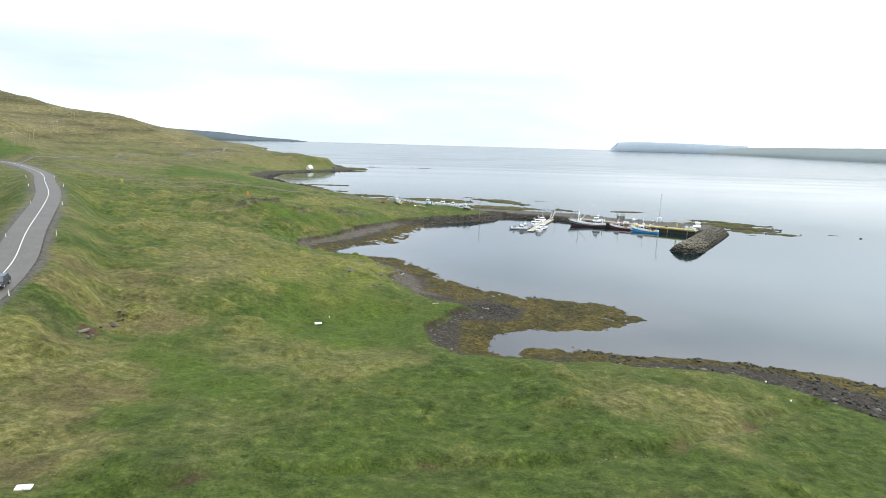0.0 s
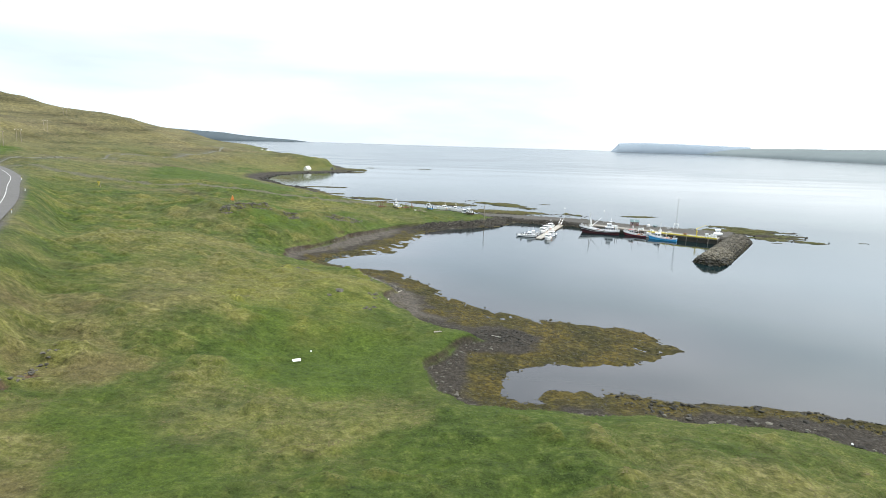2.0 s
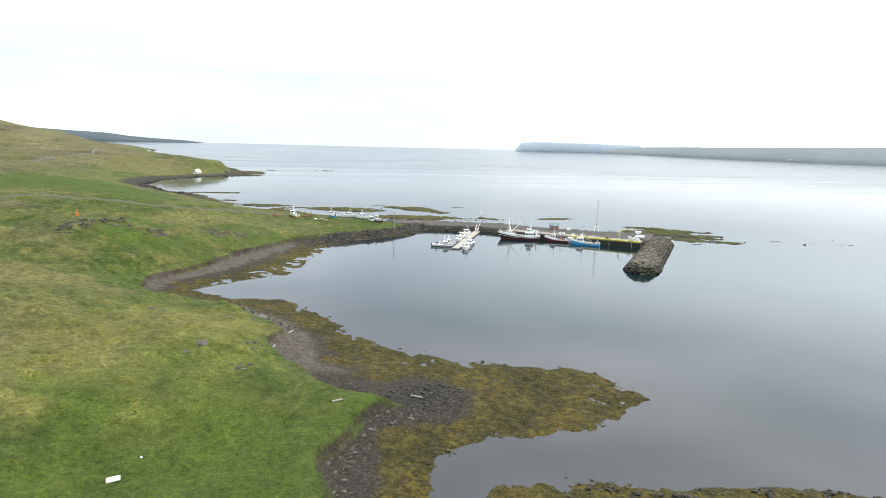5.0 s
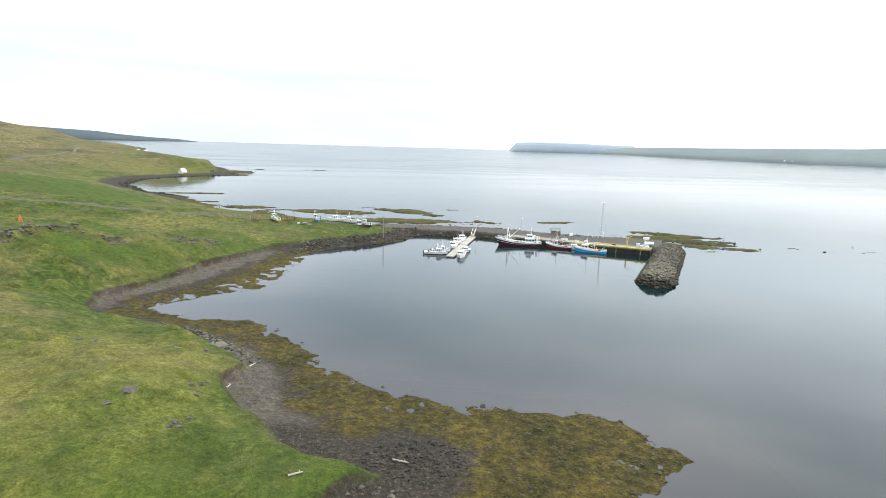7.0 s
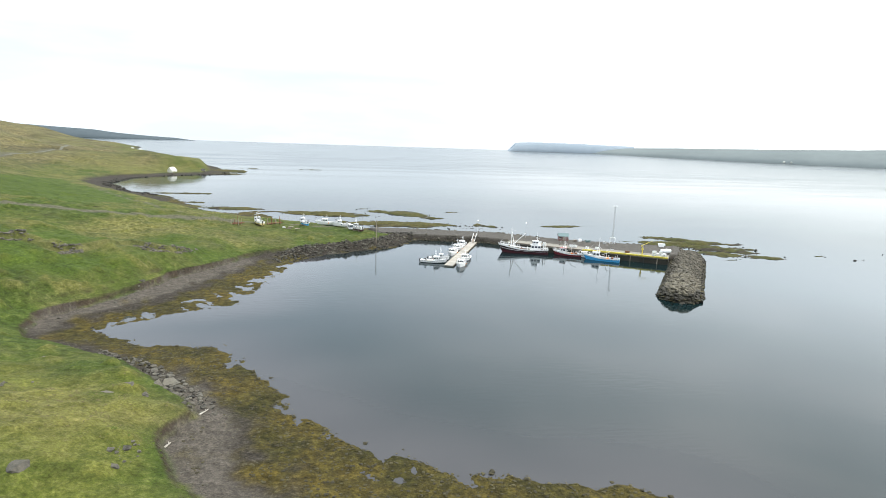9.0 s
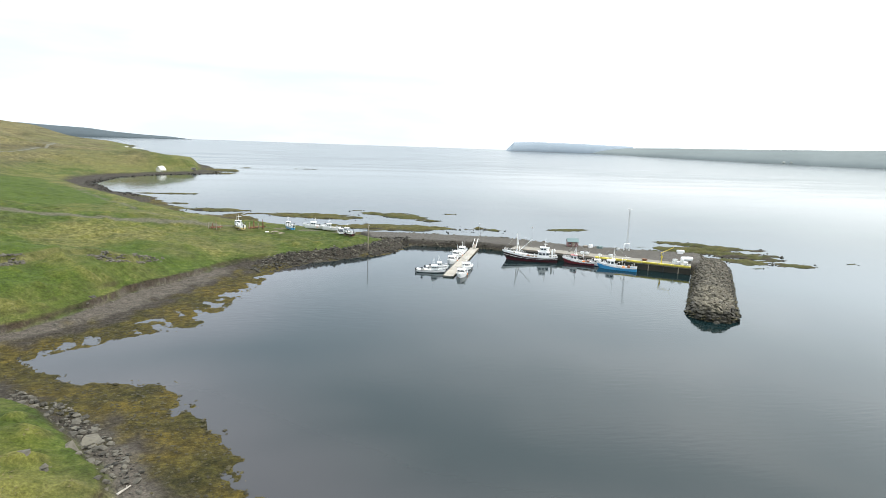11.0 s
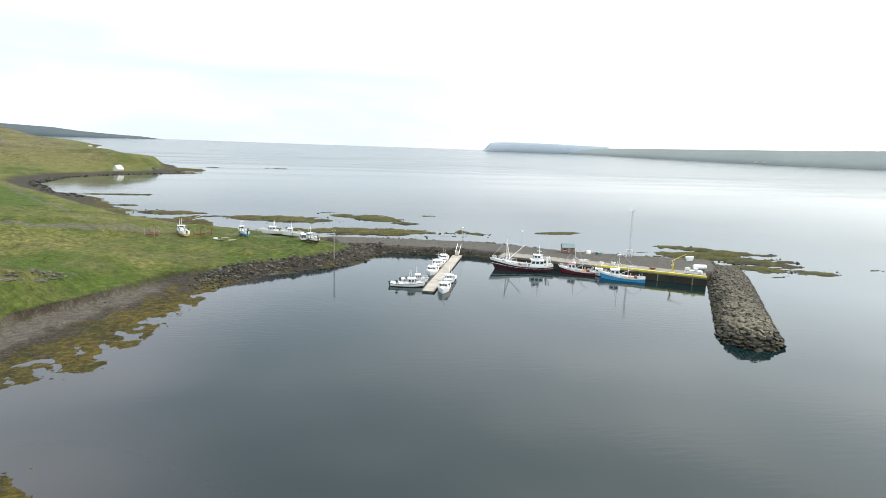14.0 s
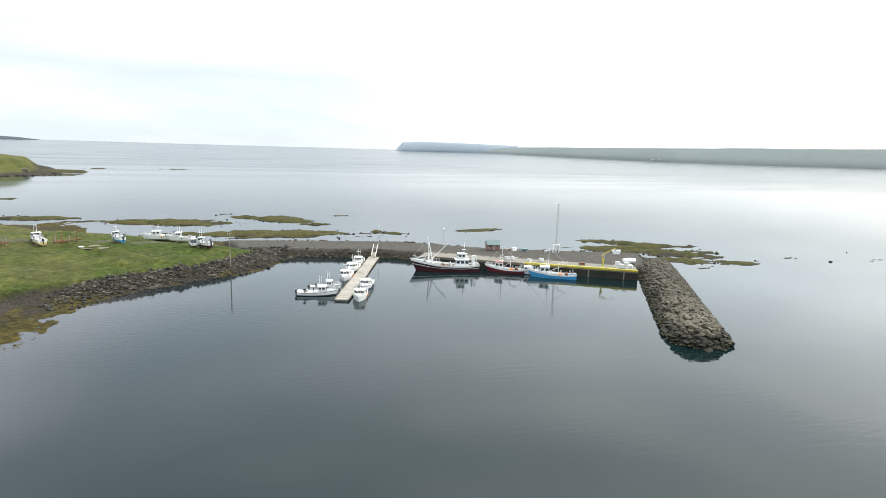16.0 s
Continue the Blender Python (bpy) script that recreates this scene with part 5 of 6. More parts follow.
def crate():
    c = thing("fish_tub", "pale grey plastic fish tub on the quay", "tub", "fish tubs on the quay")
    part("body", loft([[(-0.55 * k, -0.5 * k, z), (0.55 * k, -0.5 * k, z), (0.55 * k, 0.5 * k, z), (-0.55 * k, 0.5 * k, z), (-0.55 * k, -0.5 * k, z)] for z, k in ((0.1, 0.9), (0.75, 1.0))]), M_WHITE, c)
    part("rim", box(B(), -0.6, 0.6, -0.55, 0.55, 0.752, 0.82, 0.02), M_STEEL, c)
    part("foot", box(B(), -0.5, 0.5, -0.12, 0.12, 0, 0.098), M_STEEL, c)
    return c


tub = crate()
tub.matrix_basis = Matrix.Translation(along_quay(53.0, 4.0, 2.17))
for k, (s_, b_, lift) in enumerate(((54.2, 4.2, 0), (55.3, 3.6, 0), (53.1, 4.0, 0.83), (54.3, 5.4, 0), (56.4, 4.4, 0), (55.2, 3.6, 0.83), (56.3, 5.8, 0), (24.0, 4.5, 0), (25.4, 4.8, 0), (30.0, 3.5, 0), (33.2, 5.1, 0), (12.0, 5.2, 0))):
    x, y, z = along_quay(s_, b_, 2.17 + lift)
    copy_thing(tub, Matrix.Translation((x, y, z)) @ Matrix.Rotation(0.3 * k - 0.6, 4, "Z"))


def lamp_post():
    p = thing("lamp_post", "slender grey lamp post with a white globe lamp", "lamp post", "harbour lamp posts")
    part("pole", rod(B(), (0, 0, 0), (0, 0, 5.8), 0.045, 0.03, 8), M_STEEL, p)
    part("globe", ball(B(), (0, 0, 6.05), 0.28), M_WHITE, p, "white globe lamp")
    part("base", box(B(), -0.25, 0.25, -0.25, 0.25, 0, 0.18, 0.03), M_CONC, p)
    return p


post = lamp_post()
post.matrix_basis = Matrix.Translation((62.4, 306.8, 2.05))
copy_thing(post, Matrix.Translation((80.6, 299.4, 2.05)))

pole = thing("wooden_pole", "tall grey weathered wooden pole on the rocky headland", "pole")
part("shaft", rod(B(), (0, 0, -0.5), (0, 0, 8.6), 0.14, 0.10, 8), M_WOOD, pole)
part("crossarm", box(B(), -0.5, 0.5, -0.06, 0.06, 8.0, 8.14), M_WOOD, pole)
for k in (-0.4, 0.4):
    part("insulator", rod(B(), (k, 0, 8.142), (k, 0, 8.32), 0.05, sides=6), M_WHITE, pole)
pole.matrix_basis = Matrix.Translation((20.0, 290.0, height(20, 290)))


def shed_stack(name, label, cat, at, size, material, n=3):
    """A low stack of gear: a few bevelled boards or boxes."""
    t = thing(name, label, cat)
    r = random.Random(int(at[0] * 7 + at[1]))
    for k in range(n):
        w, d, h = size[0] * r.uniform(0.5, 1), size[1] * r.uniform(0.5, 1), size[2] * r.uniform(0.6, 1.1)
        z0 = sum(o.get("lift", 0) for o in t.children)
        o = part("layer", box(B(), -w / 2, w / 2, -d / 2, d / 2, z0, z0 + h, 0.03), material, t)
        o["lift"] = h
    t.matrix_basis = Matrix.Translation(at) @ Matrix.Rotation(r.uniform(-0.5, 0.5), 4, "Z")
    return t


shed_stack("net_pile", "folded dark green fishing nets on the gravel", "nets", (103.0, 289.6, 2.05), (2.4, 1.6, 0.4), M_HUTROOF)
shed_stack("pallet_stack", "stacked weathered pallets beside the hut", "pallets", (98.2, 291.2, 2.05), (1.3, 1.0, 0.3), M_WOOD)
shed_stack("gear_box", "white plastic gear boxes on the gravel", "boxes", (100.2, 291.0, 2.05), (1.6, 1.0, 0.5), M_WHITE, 2)
shed_stack("white_container", "white gear box at the back of the quay", "boxes", (128.3, 279.0, 2.05), (2.6, 1.2, 0.7), M_WHITE, 2)
shed_stack("steel_box", "galvanised steel box near the mast", "boxes", (108.2, 285.8, 2.05), (1.4, 1.0, 0.5), M_STEEL, 2)
shed_stack("net_pile", "heap of rusty chain and gear on the quay", "gear", along_quay(44.0, 4.6, 2.17), (1.8, 1.2, 0.25), M_RUST, 3)

# ---- boats laid up ashore ----
def cradle(parent_boat, L, w, drop):
    c = thing("boat_cradle", "weathered timber cradle under a laid-up boat", "cradle", "boat cradles")
    for x in (-L * 0.28, L * 0.22):
        part("bearer", box(B(), x - 0.15, x + 0.15, -w * 0.45, w * 0.45, 0, 0.25, 0.02), M_WOOD, c)
        for sgn in (-1, 1):
            part("prop", rod(B(), (x, sgn * w * 0.42, 0.25), (x, sgn * w * 0.30, drop + 0.15), 0.07, sides=6), M_WOOD, c)
    part("keel_block", box(B(), -L * 0.3, L * 0.3, -0.15, 0.15, 0.252, max(0.3, drop - 0.52)), M_WOOD, c)
    c.matrix_basis = parent_boat.matrix_basis.copy()
    c.matrix_basis.translation.z -= drop
    return c


M_CREAM = mat("cream_boat_paint", (0.62, 0.50, 0.20), 0.45, vary=0.1)
for (x, y), L, w, head, stripe, lab, hm in (
        ((-23.5, 305.0), 7.4, 2.5, 118, M_CREAM, "old yellow and white boat laid up on the grass", M_WHITE),
        ((-7.0, 308.5), 5.6, 2.0, 122, M_BLUE, "small white and blue boat laid up on the grass", M_WHITE),
        ((2.2, 322.0), 9.6, 3.0, 176, M_WHITE, "long white motor cruiser laid up beside the track", M_WHITE),
        ((7.6, 319.0), 7.0, 2.4, 170, M_WHITE, "white motor boat standing beside the cruiser", M_WHITE),
        ((13.6, 304.8), 5.8, 2.1, 128, M_RED, "small white boat with a red stripe laid up ashore", M_WHITE)):
    b = small_boat(lab, L, w, stripe, group="boats laid up ashore", hullmat=hm)
    z = height(x, y)
    drop = 0.75
    b.matrix_basis = Matrix.Translation((x, y, z + drop)) @ Matrix.Rotation(radians(head), 4, "Z")
    cradle(b, L, w, drop)


def van(name, label, L, W, H, paint, hood=0.22):
    """A road vehicle, nose at +x."""
    v = thing(name, label, "car")
    bm = loft([[(-L / 2, s * 0.5 * W * k, z) for s, z, k in ((-1, 0.3, 1), (-1, 0.75, 1), (-1, 0.95, 0.97), (1, 0.95, 0.97), (1, 0.75, 1), (1, 0.3, 1), (-1, 0.3, 1))],
               [(L / 2 - 0.15, s * 0.5 * W * k, z) for s, z, k in ((-1, 0.3, 1), (-1, 0.7, 1), (-1, 0.88, 0.95), (1, 0.88, 0.95), (1, 0.7, 1), (1, 0.3, 1), (-1, 0.3, 1))],
               [(L / 2, s * 0.45 * W * k, z) for s, z, k in ((-1, 0.35, 1), (-1, 0.6, 1), (-1, 0.78, 0.95), (1, 0.78, 0.95), (1, 0.6, 1), (1, 0.35, 1), (-1, 0.35, 1))]])
    part("body", bm, paint, v)
    x0, x1 = -L / 2 + 0.12, L / 2 - L * hood
    part("cabin", loft([[(a, -W * 0.46 * k, z), (a2, -W * 0.40 * k, H), (a2, W * 0.40 * k, H), (a, W * 0.46 * k, z), (a, -W * 0.46 * k, z)] for a, a2, k, z in ((x0, x0 + 0.3, 1, 0.952), (x1, x1 - 0.65, 1, 0.93))]), M_GLASS, v, "dark glazed cabin")
    part("roof", box(B(), x0 + 0.28, x1 - 0.62, -W * 0.41, W * 0.41, H + 0.002, H + 0.07, 0.03), paint, v)
    for sx in (-L * 0.31, L * 0.32):
        for sy in (-1, 1):
            y = sy * (W / 2 - 0.1)
            t = part("tyre", rod(B(), (sx, y - 0.11, 0.34), (sx, y + 0.11, 0.34), 0.34, sides=16), M_TYRE, v)
            part("rim", rod(B(), (sx, y - 0.12, 0.34), (sx, y + 0.12, 0.34), 0.2, sides=12), M_STEEL, t)
    for sy in (-0.32, 0.32):
        part("headlight", box(B(), L / 2 - 0.08, L / 2 + 0.015, sy * W * 2 * 0.5 - 0.18, sy * W * 2 * 0.5 + 0.18, 0.58, 0.74, 0.02), M_WHITE, v)
        part("tail_light", box(B(), -L / 2 - 0.015, -L / 2 + 0.05, sy * W * 2 * 0.5 - 0.1, sy * W * 2 * 0.5 + 0.1, 0.6, 0.85), M_RED2, v)
    return v


truck = van("van", "small white van parked beside the laid-up boats", 4.2, 1.8, 1.9, M_WHITE, 0.16)
truck.matrix_basis = Matrix.Translation((11.0, 308.0, height(11, 308))) @ Matrix.Rotation(radians(100), 4, "Z")
car = van("car", "dark station wagon driving on the asphalt road", 4.6, 1.85, 1.5, M_CAR)
car.matrix_basis = Matrix.Translation((-63.9, 79.6, 16.4)) @ Matrix.Rotation(radians(-66), 4, "Z")


def slipway(at, turn, n, label):
    """Rusty upright posts with slanting timbers between them."""
    s = thing("old_slipway", label, "slipway")
    r = random.Random(n + int(at[0]))
    for k in range(n):
        x = k * 1.5
        for sgn in (-1, 1):
            part("post", rod(B(), (x, sgn * 1.1, -0.3), (x + r.uniform(-0.1, 0.1), sgn * 1.1, r.uniform(1.4, 3.0)), 0.13, 0.09, 6), M_RUST if k % 2 else M_WOOD, s)
    for k in range(4):
        part("timber", rod(B(), (r.uniform(-0.5, 0.5), -1.2 + k * 0.7, 0.12 + 0.05 * k), (n * 1.4, -1.0 + k * 0.6, r.uniform(0.3, 0.9)), 0.12, sides=6), M_RUST, s)
    s.matrix_basis = Matrix.Translation((at[0], at[1], height(*at))) @ Matrix.Rotation(radians(turn), 4, "Z")
    return s


slipway((-32.5, 302.5), -20, 3, "rusty iron and timber boat slip frame on the grass")
slipway((-20.5, 307.0), 12, 4, "row of rusty posts and timbers beside the old boat")
for k, (x, y) in enumerate(((-14.0, 302.0), (-11.5, 303.6), (-12.6, 299.6), (-9.3, 301.0))):
    r = random.Random(k)
    t = thing("scrap_tyre" if k == 0 else "timber_pile", "pale scrap tyre lying on the grass" if k == 0 else "loose grey timbers lying on the grass", "scrap")
    if k == 0:
        bb = B()
        for a in range(12):
            p, q = a * math.pi / 6, (a + 1) * math.pi / 6
            rod(bb, (0.5 * math.cos(p), 0.5 * math.sin(p), 0.15), (0.5 * math.cos(q), 0.5 * math.sin(q), 0.15), 0.16, sides=6)
        part("ring", bb, M_WHITE, t)
    else:
        for j in range(5):
            part("board", box(B(), -1.4 + 0.1 * j, 1.3 - 0.15 * j, -0.5 + 0.22 * j, -0.32 + 0.22 * j, 0.02 * j, 0.1 + 0.03 * j, 0.01), M_WOOD, t)
    t.matrix_basis = Matrix.Translation((x, y, height(x, y) + 0.05)) @ Matrix.Rotation(r.uniform(0, 3), 4, "Z")

# ---- marks, posts, houses ----
def daymark(at, label, colour, upright):
    d = thing("daymark", label, "daymark")
    for sgn in (-1, 1):
        part("leg", rod(B(), (sgn * 0.75, 0, -0.3), (sgn * 0.06, 0, 2.6), 0.06, 0.05, 6), M_WOOD, d)
    part("strut", rod(B(), (0, 1.0, -0.3), (0, 0.05, 2.4), 0.05, sides=6), M_WOOD, d)
    for k in range(6):
        z = 0.75 + k * 0.3
        half = (0.78 - 0.115 * k) if upright else (0.2 + 0.12 * k)
        part("slat", box(B(), -half, half, -0.14, -0.09, z, z + 0.25, 0.01), colour, d)
    d.matrix_basis = Matrix.Translation((*at, sheet_height(*at))) @ Matrix.Rotation(radians(-18), 4, "Z")
    return d


daymark((-77.4, 225.6), "orange slatted triangular leading mark on the hillside", M_ORANGE, True)
daymark((-142.2, 252.2), "yellow slatted leading mark with its point down", M_YELLOW, False)


def edge_post():
    p = thing("road_post", "slim white roadside marker post with a yellow band", "road post", "posts along the road")
    part("shaft", box(B(), -0.06, 0.06, -0.04, 0.04, -0.3, 0.72, 0.01), M_WHITE, p)
    part("cap", box(B(), -0.065, 0.065, -0.045, 0.045, 0.722, 0.98, 0.01), M_YELLOW, p, "yellow reflector cap")
    return p


first = None
for x, y in ((-82.9, 106.2), (-76.2, 110.6), (-107.2, 147.0), (-136.5, 187.0), (-60.3, 76.6), (-100.0, 148.5), (-127.0, 190.0), (-160.5, 219.0), (-153.0, 224.0)):
    m = Matrix.Translation((x, y, sheet_height(x, y)))
    if first is None:
        first = edge_post()
        first.matrix_basis = m
    else:
        copy_thing(first, m)


def house(at, L, D, wall, ridge, turn, label, wallmat=M_HOUSE, roofmat=M_ROOF):
    h = thing("house", label, "house")
    part("wall", loft([[(x, -D / 2, -1), (x, -D / 2, wall), (x, 0, ridge - 0.1), (x, D / 2, wall), (x, D / 2, -1), (x, -D / 2, -1)] for x in (-L / 2, L / 2)]), wallmat, h)
    for sgn in (-1, 1):
        part("roof", loft([[(x, sgn * (D / 2 + 0.3), wall - 0.15), (x, 0, ridge), (x, 0, ridge + 0.12), (x, sgn * (D / 2 + 0.3), wall - 0.03), (x, sgn * (D / 2 + 0.3), wall - 0.15)] for x in (-L / 2 - 0.3, L / 2 + 0.3)]), roofmat, h)
    for k in range(3):
        x = -L / 2 + L * (k + 0.5) / 3
        w = part("window", box(B(), x - 0.5, x + 0.5, -D / 2 - 0.05, -D / 2 - 0.002, 1.0, 2.2), M_GLASS, h)
        part("sill", box(B(), x - 0.6, x + 0.6, -D / 2 - 0.12, -D / 2 - 0.003, 0.9, 0.998), M_WHITE, w)
    part("door", box(B(), L / 2 + 0.002, L / 2 + 0.06, -0.5, 0.5, 0.0, 2.0), M_WOOD, h)
    part("chimney", box(B(), L * 0.15, L * 0.15 + 0.6, -0.3, 0.3, ridge - 0.3, ridge + 0.9, 0.03), wallmat, h)
    x, y = at
    z = sheet_height(x, y) if abs(x) < 1500 else 24.0
    h.matrix_basis = Matrix.Translation((x, y, z)) @ Matrix.Rotation(radians(turn), 4, "Z")
    return h


house((-167.0, 717.0), 7.0, 5.6, 3.2, 6.4, 62, "white house with a pale gabled roof above the shore")
house((-142.0, 742.0), 4.0, 3.0, 1.6, 2.6, 10, "low grey shed near the point", M_OLDCONC, M_OLDCONC)
for k, (x, y) in enumerate(((-585, 1858), (-560, 1848), (-540, 1842), (-520, 1835))):
    house((x, y), 8, 5, 2.6, 4.6, 20 * k, "distant white house by the far shore")
for k, (x, y) in enumerate(((2262, 2690), (2272, 2650), (2290, 2620), (2303, 2590), (2320, 2555))):
    hh = house((x, y), 10, 6, 3, 5.5, 30 * k, "distant white house on the far shore of the fjord")
    hh.location.z = 11


def power_pole():
    p = thing("power_pole", "two-legged wooden power pole on the hillside", "power pole", "power line poles")
    for x in (-1.6, 1.6):
        part("leg", rod(B(), (x, 0, -1), (x, 0, 12), 0.2, 0.15, 6), M_WOOD, p)
    part("crossarm", box(B(), -3, 3, -0.12, 0.12, 11.4, 11.7), M_WOOD, p)
    for x in (-2.6, 0, 2.6):
        part("insulator", rod(B(), (x, 0, 10.6), (x, 0, 11.398), 0.08, sides=6), M_WHITE, p)
    return p


first = None
for x, y in ((-343, 462), (-390, 545), (-433, 644), (-480, 750)):
    m = Matrix.Translation((x, y, sheet_height(x, y))) @ Matrix.Rotation(radians(30), 4, "Z")
    if first is None:
        first = power_pole()
        first.matrix_basis = m
    else:
        copy_thing(first, m)

# ---- loose things on the grass and the shore ----
M_DRIFT = mat("bleached_driftwood", (0.29, 0.265, 0.225), 0.85, vary=0.15, scale=4)
for x, y, w, d, turn, name, lab in ((-23.3, 105.2, 1.3, 0.75, 20, "white_slab", "flat white board lying on lush grass"), (-31.3, 39.0, 1.15, 0.55, 10, "white_slab", "white sheet lying in the grass"),
                                    (51.7, 76.7, 0.32, 0.2, 40, "white_slab", "small white board near the rocks"), (-21.9, 109.2, 0.25, 0.2, 0, "white_slab", "small white stone on the grass"),
                                    (53.4, 86.0, 0.32, 0.22, 60, "white_slab", "bleached board by the shore rocks")):
    t = thing(name, lab, "board")
    part("sheet", box(B(), -w / 2, w / 2, -d / 2, d / 2, 0, 0.16, 0.03), M_WHITE, t)
    part("batten", box(B(), -w / 2 + 0.05, w / 2 - 0.05, -0.06, 0.06, 0.162, 0.22), M_WHITE, t)
    t.matrix_basis = Matrix.Translation((x, y, height(x, y) + 0.12)) @ Matrix.Rotation(radians(turn), 4, "Z") @ Matrix.Rotation(radians(8), 4, "X")
for x, y, L, turn in ((11.1, 126.8, 2.0, -28), (-0.6, 121.9, 1.6, 18), (-12.8, 150.3, 1.2, 70), (-10.6, 158.6, 1.7, 60)):
    t = thing("driftwood_log", "bleached driftwood log on the shore", "log", "driftwood logs")
    part("trunk", rod(B(), (-L / 2, 0, 0.14), (L / 2, 0.06, 0.12), 0.13, 0.08, 8), M_DRIFT, t)
    part("branch_stub", rod(B(), (L * 0.2, 0, 0.14), (L * 0.28, 0.15, 0.36), 0.06, 0.04, 6), M_DRIFT, t)
    t.matrix_basis = Matrix.Translation((x, y, height(x, y) + 0.03)) @ Matrix.Rotation(radians(turn), 4, "Z")
culvert = thing("culvert_pipe", "weathered concrete culvert end in the road bank", "pipe")
part("pipe", rod(B(), (-0.9, 0, 0.35), (0.9, 0, 0.3), 0.24, sides=14), M_OLDCONC, culvert)
part("headwall", box(B(), -1.1, -0.902, -0.5, 0.5, 0, 0.65, 0.03), M_OLDCONC, culvert)
culvert.matrix_basis = Matrix.Translation((-51.4, 78.2, height(-51.4, 78.2))) @ Matrix.Rotation(radians(70), 4, "Z")


# ---- stones ----
def scatter(n, x0, x1, y0, y1, test, size, seed, sink=0.2, power=2.0):
    """Stones on the ground inside a stretch, where the test of (z, w, g) holds."""
    r = np.random.RandomState(seed)
    x, y = r.uniform(x0, x1, n), r.uniform(y0, y1, n)
    z, w, g, _, _ = ground_height(x, y)
    keep = test(x, y, z, w, g)
    s = size[0] + (size[1] - size[0]) * r.uniform(0, 1, n) ** power
    return [(x[i], y[i], z[i] + s[i] * (0.5 - sink) * 0.4, s[i], r.uniform(0, 6.28)) for i in np.nonzero(keep)[0]]


M_LICHEN = mat("lichened_rock", (0.078, 0.071, 0.055), 0.95, vary=0.28, scale=2.5, bump=0.8, bump_scale=5, island=True)
pale_rocks = [rock_mesh("shore_rock_shape", 40 + k, M_LICHEN, 0.62) for k in range(8)]
groups = [
    ("shore_boulders", "dark jagged boulders along the rocky shore", wet_rocks, M_WETROCK,
     scatter(5600, 28, 130, 40, 108, lambda x, y, z, w, g: (g < 0.2) & (w > -0.4) & (fbm(x, y, 5, 3, 64) > -0.15), (0.22, 1.05), 1, 0.4, 2.6)
     + scatter(1400, 4, 24, 119, 134, lambda x, y, z, w, g: (g < -0.2) & (np.hypot(x - 13, (y - 127) * 1.3) < 6.5), (0.12, 0.6), 2)
     + scatter(700, -30, -5, 150, 192, lambda x, y, z, w, g: (g < 0) & (g > -3.5) & (y > 160), (0.2, 1.0), 3)
     + scatter(5000, -200, -90, 470, 760, lambda x, y, z, w, g: (w > -1) & (w < 7) & (g < -2), (0.7, 2.2), 15)
     + scatter(3200, -14, 38, 262, 312, lambda x, y, z, w, g: (g < 0.2) & (w > -0.5), (0.3, 1.15), 4)
     + scatter(16000, -70, 232, 255, 425, lambda x, y, z, w, g: (z > -0.25) & (z < 0.12) & (w < -2) & (g < -6), (0.3, 1.1), 17, 0.45)),
    ("shore_rocks", "grey lichened rocks along the grass edge", pale_rocks, M_LICHEN,
     scatter(650, 25, 120, 40, 104, lambda x, y, z, w, g: (g < 0.8) & (g > -4.5), (0.3, 1.4), 5)
     + scatter(1500, -34, -4, 150, 186, lambda x, y, z, w, g: (g < 1.0) & (g > -3.5) & (y > 158), (0.2, 1.1), 6)
     + scatter(1300, -54, 0, 186, 282, lambda x, y, z, w, g: (g < 0.3) & (g > -2.2), (0.2, 0.9), 7)
     + scatter(5000, -12, 36, 268, 312, lambda x, y, z, w, g: (g < 0.9) & (g > -5), (0.25, 0.95), 8)
     + scatter(900, -4, 26, 88, 122, lambda x, y, z, w, g: (g < 0.3) & (g > -2.5), (0.2, 0.8), 9)
     + scatter(3000, -40, -14, 132, 182, lambda x, y, z, w, g: (g > 1) & (fbm(x, y, 7, 4, 61) > 0.30), (0.15, 1.2), 10, 0.45, 3.0)
     + scatter(16000, -78, -34, 214, 264, lambda x, y, z, w, g: (np.abs((y - 226) - (x + 68) * 0.85 - 3 * np.sin(x * 0.35)) < 2.6) & (fbm(x, y, 4, 4, 33) > 0.02), (0.2, 1.1), 11, 0.4, 2.5)
     + scatter(700, -16, 2, 124, 164, lambda x, y, z, w, g: (g < -0.6) & (g > -3.2), (0.08, 0.32), 16)
     + scatter(160, -54, -48, 76, 91, lambda x, y, z, w, g: np.abs(x + 51 + 0.1 * (y - 84)) < 0.8, (0.25, 0.7), 12)
     + scatter(60, 16, 24, 51.5, 55.5, lambda x, y, z, w, g: np.abs(y - 53.2 - 0.3 * (x - 19)) < 0.6, (0.2, 0.5), 13)),
    ("causeway_riprap", "dark rubble armour on the sides of the causeway", rocks, M_ROCK,
     scatter(8000, 30, 140, 250, 332, lambda x, y, z, w, g: (lambda k: (k < 0.2) & (k > -3.4) & ((x < 76) | (y > 280) | (x > 119)))(signed(x, y, CAUSEWAY)), (0.35, 1.15), 14)),
]
for name, lab, shapes, material, placed in groups:
    tagged(heap(name, placed, shapes, material), lab, "rocks", kind="stuff")
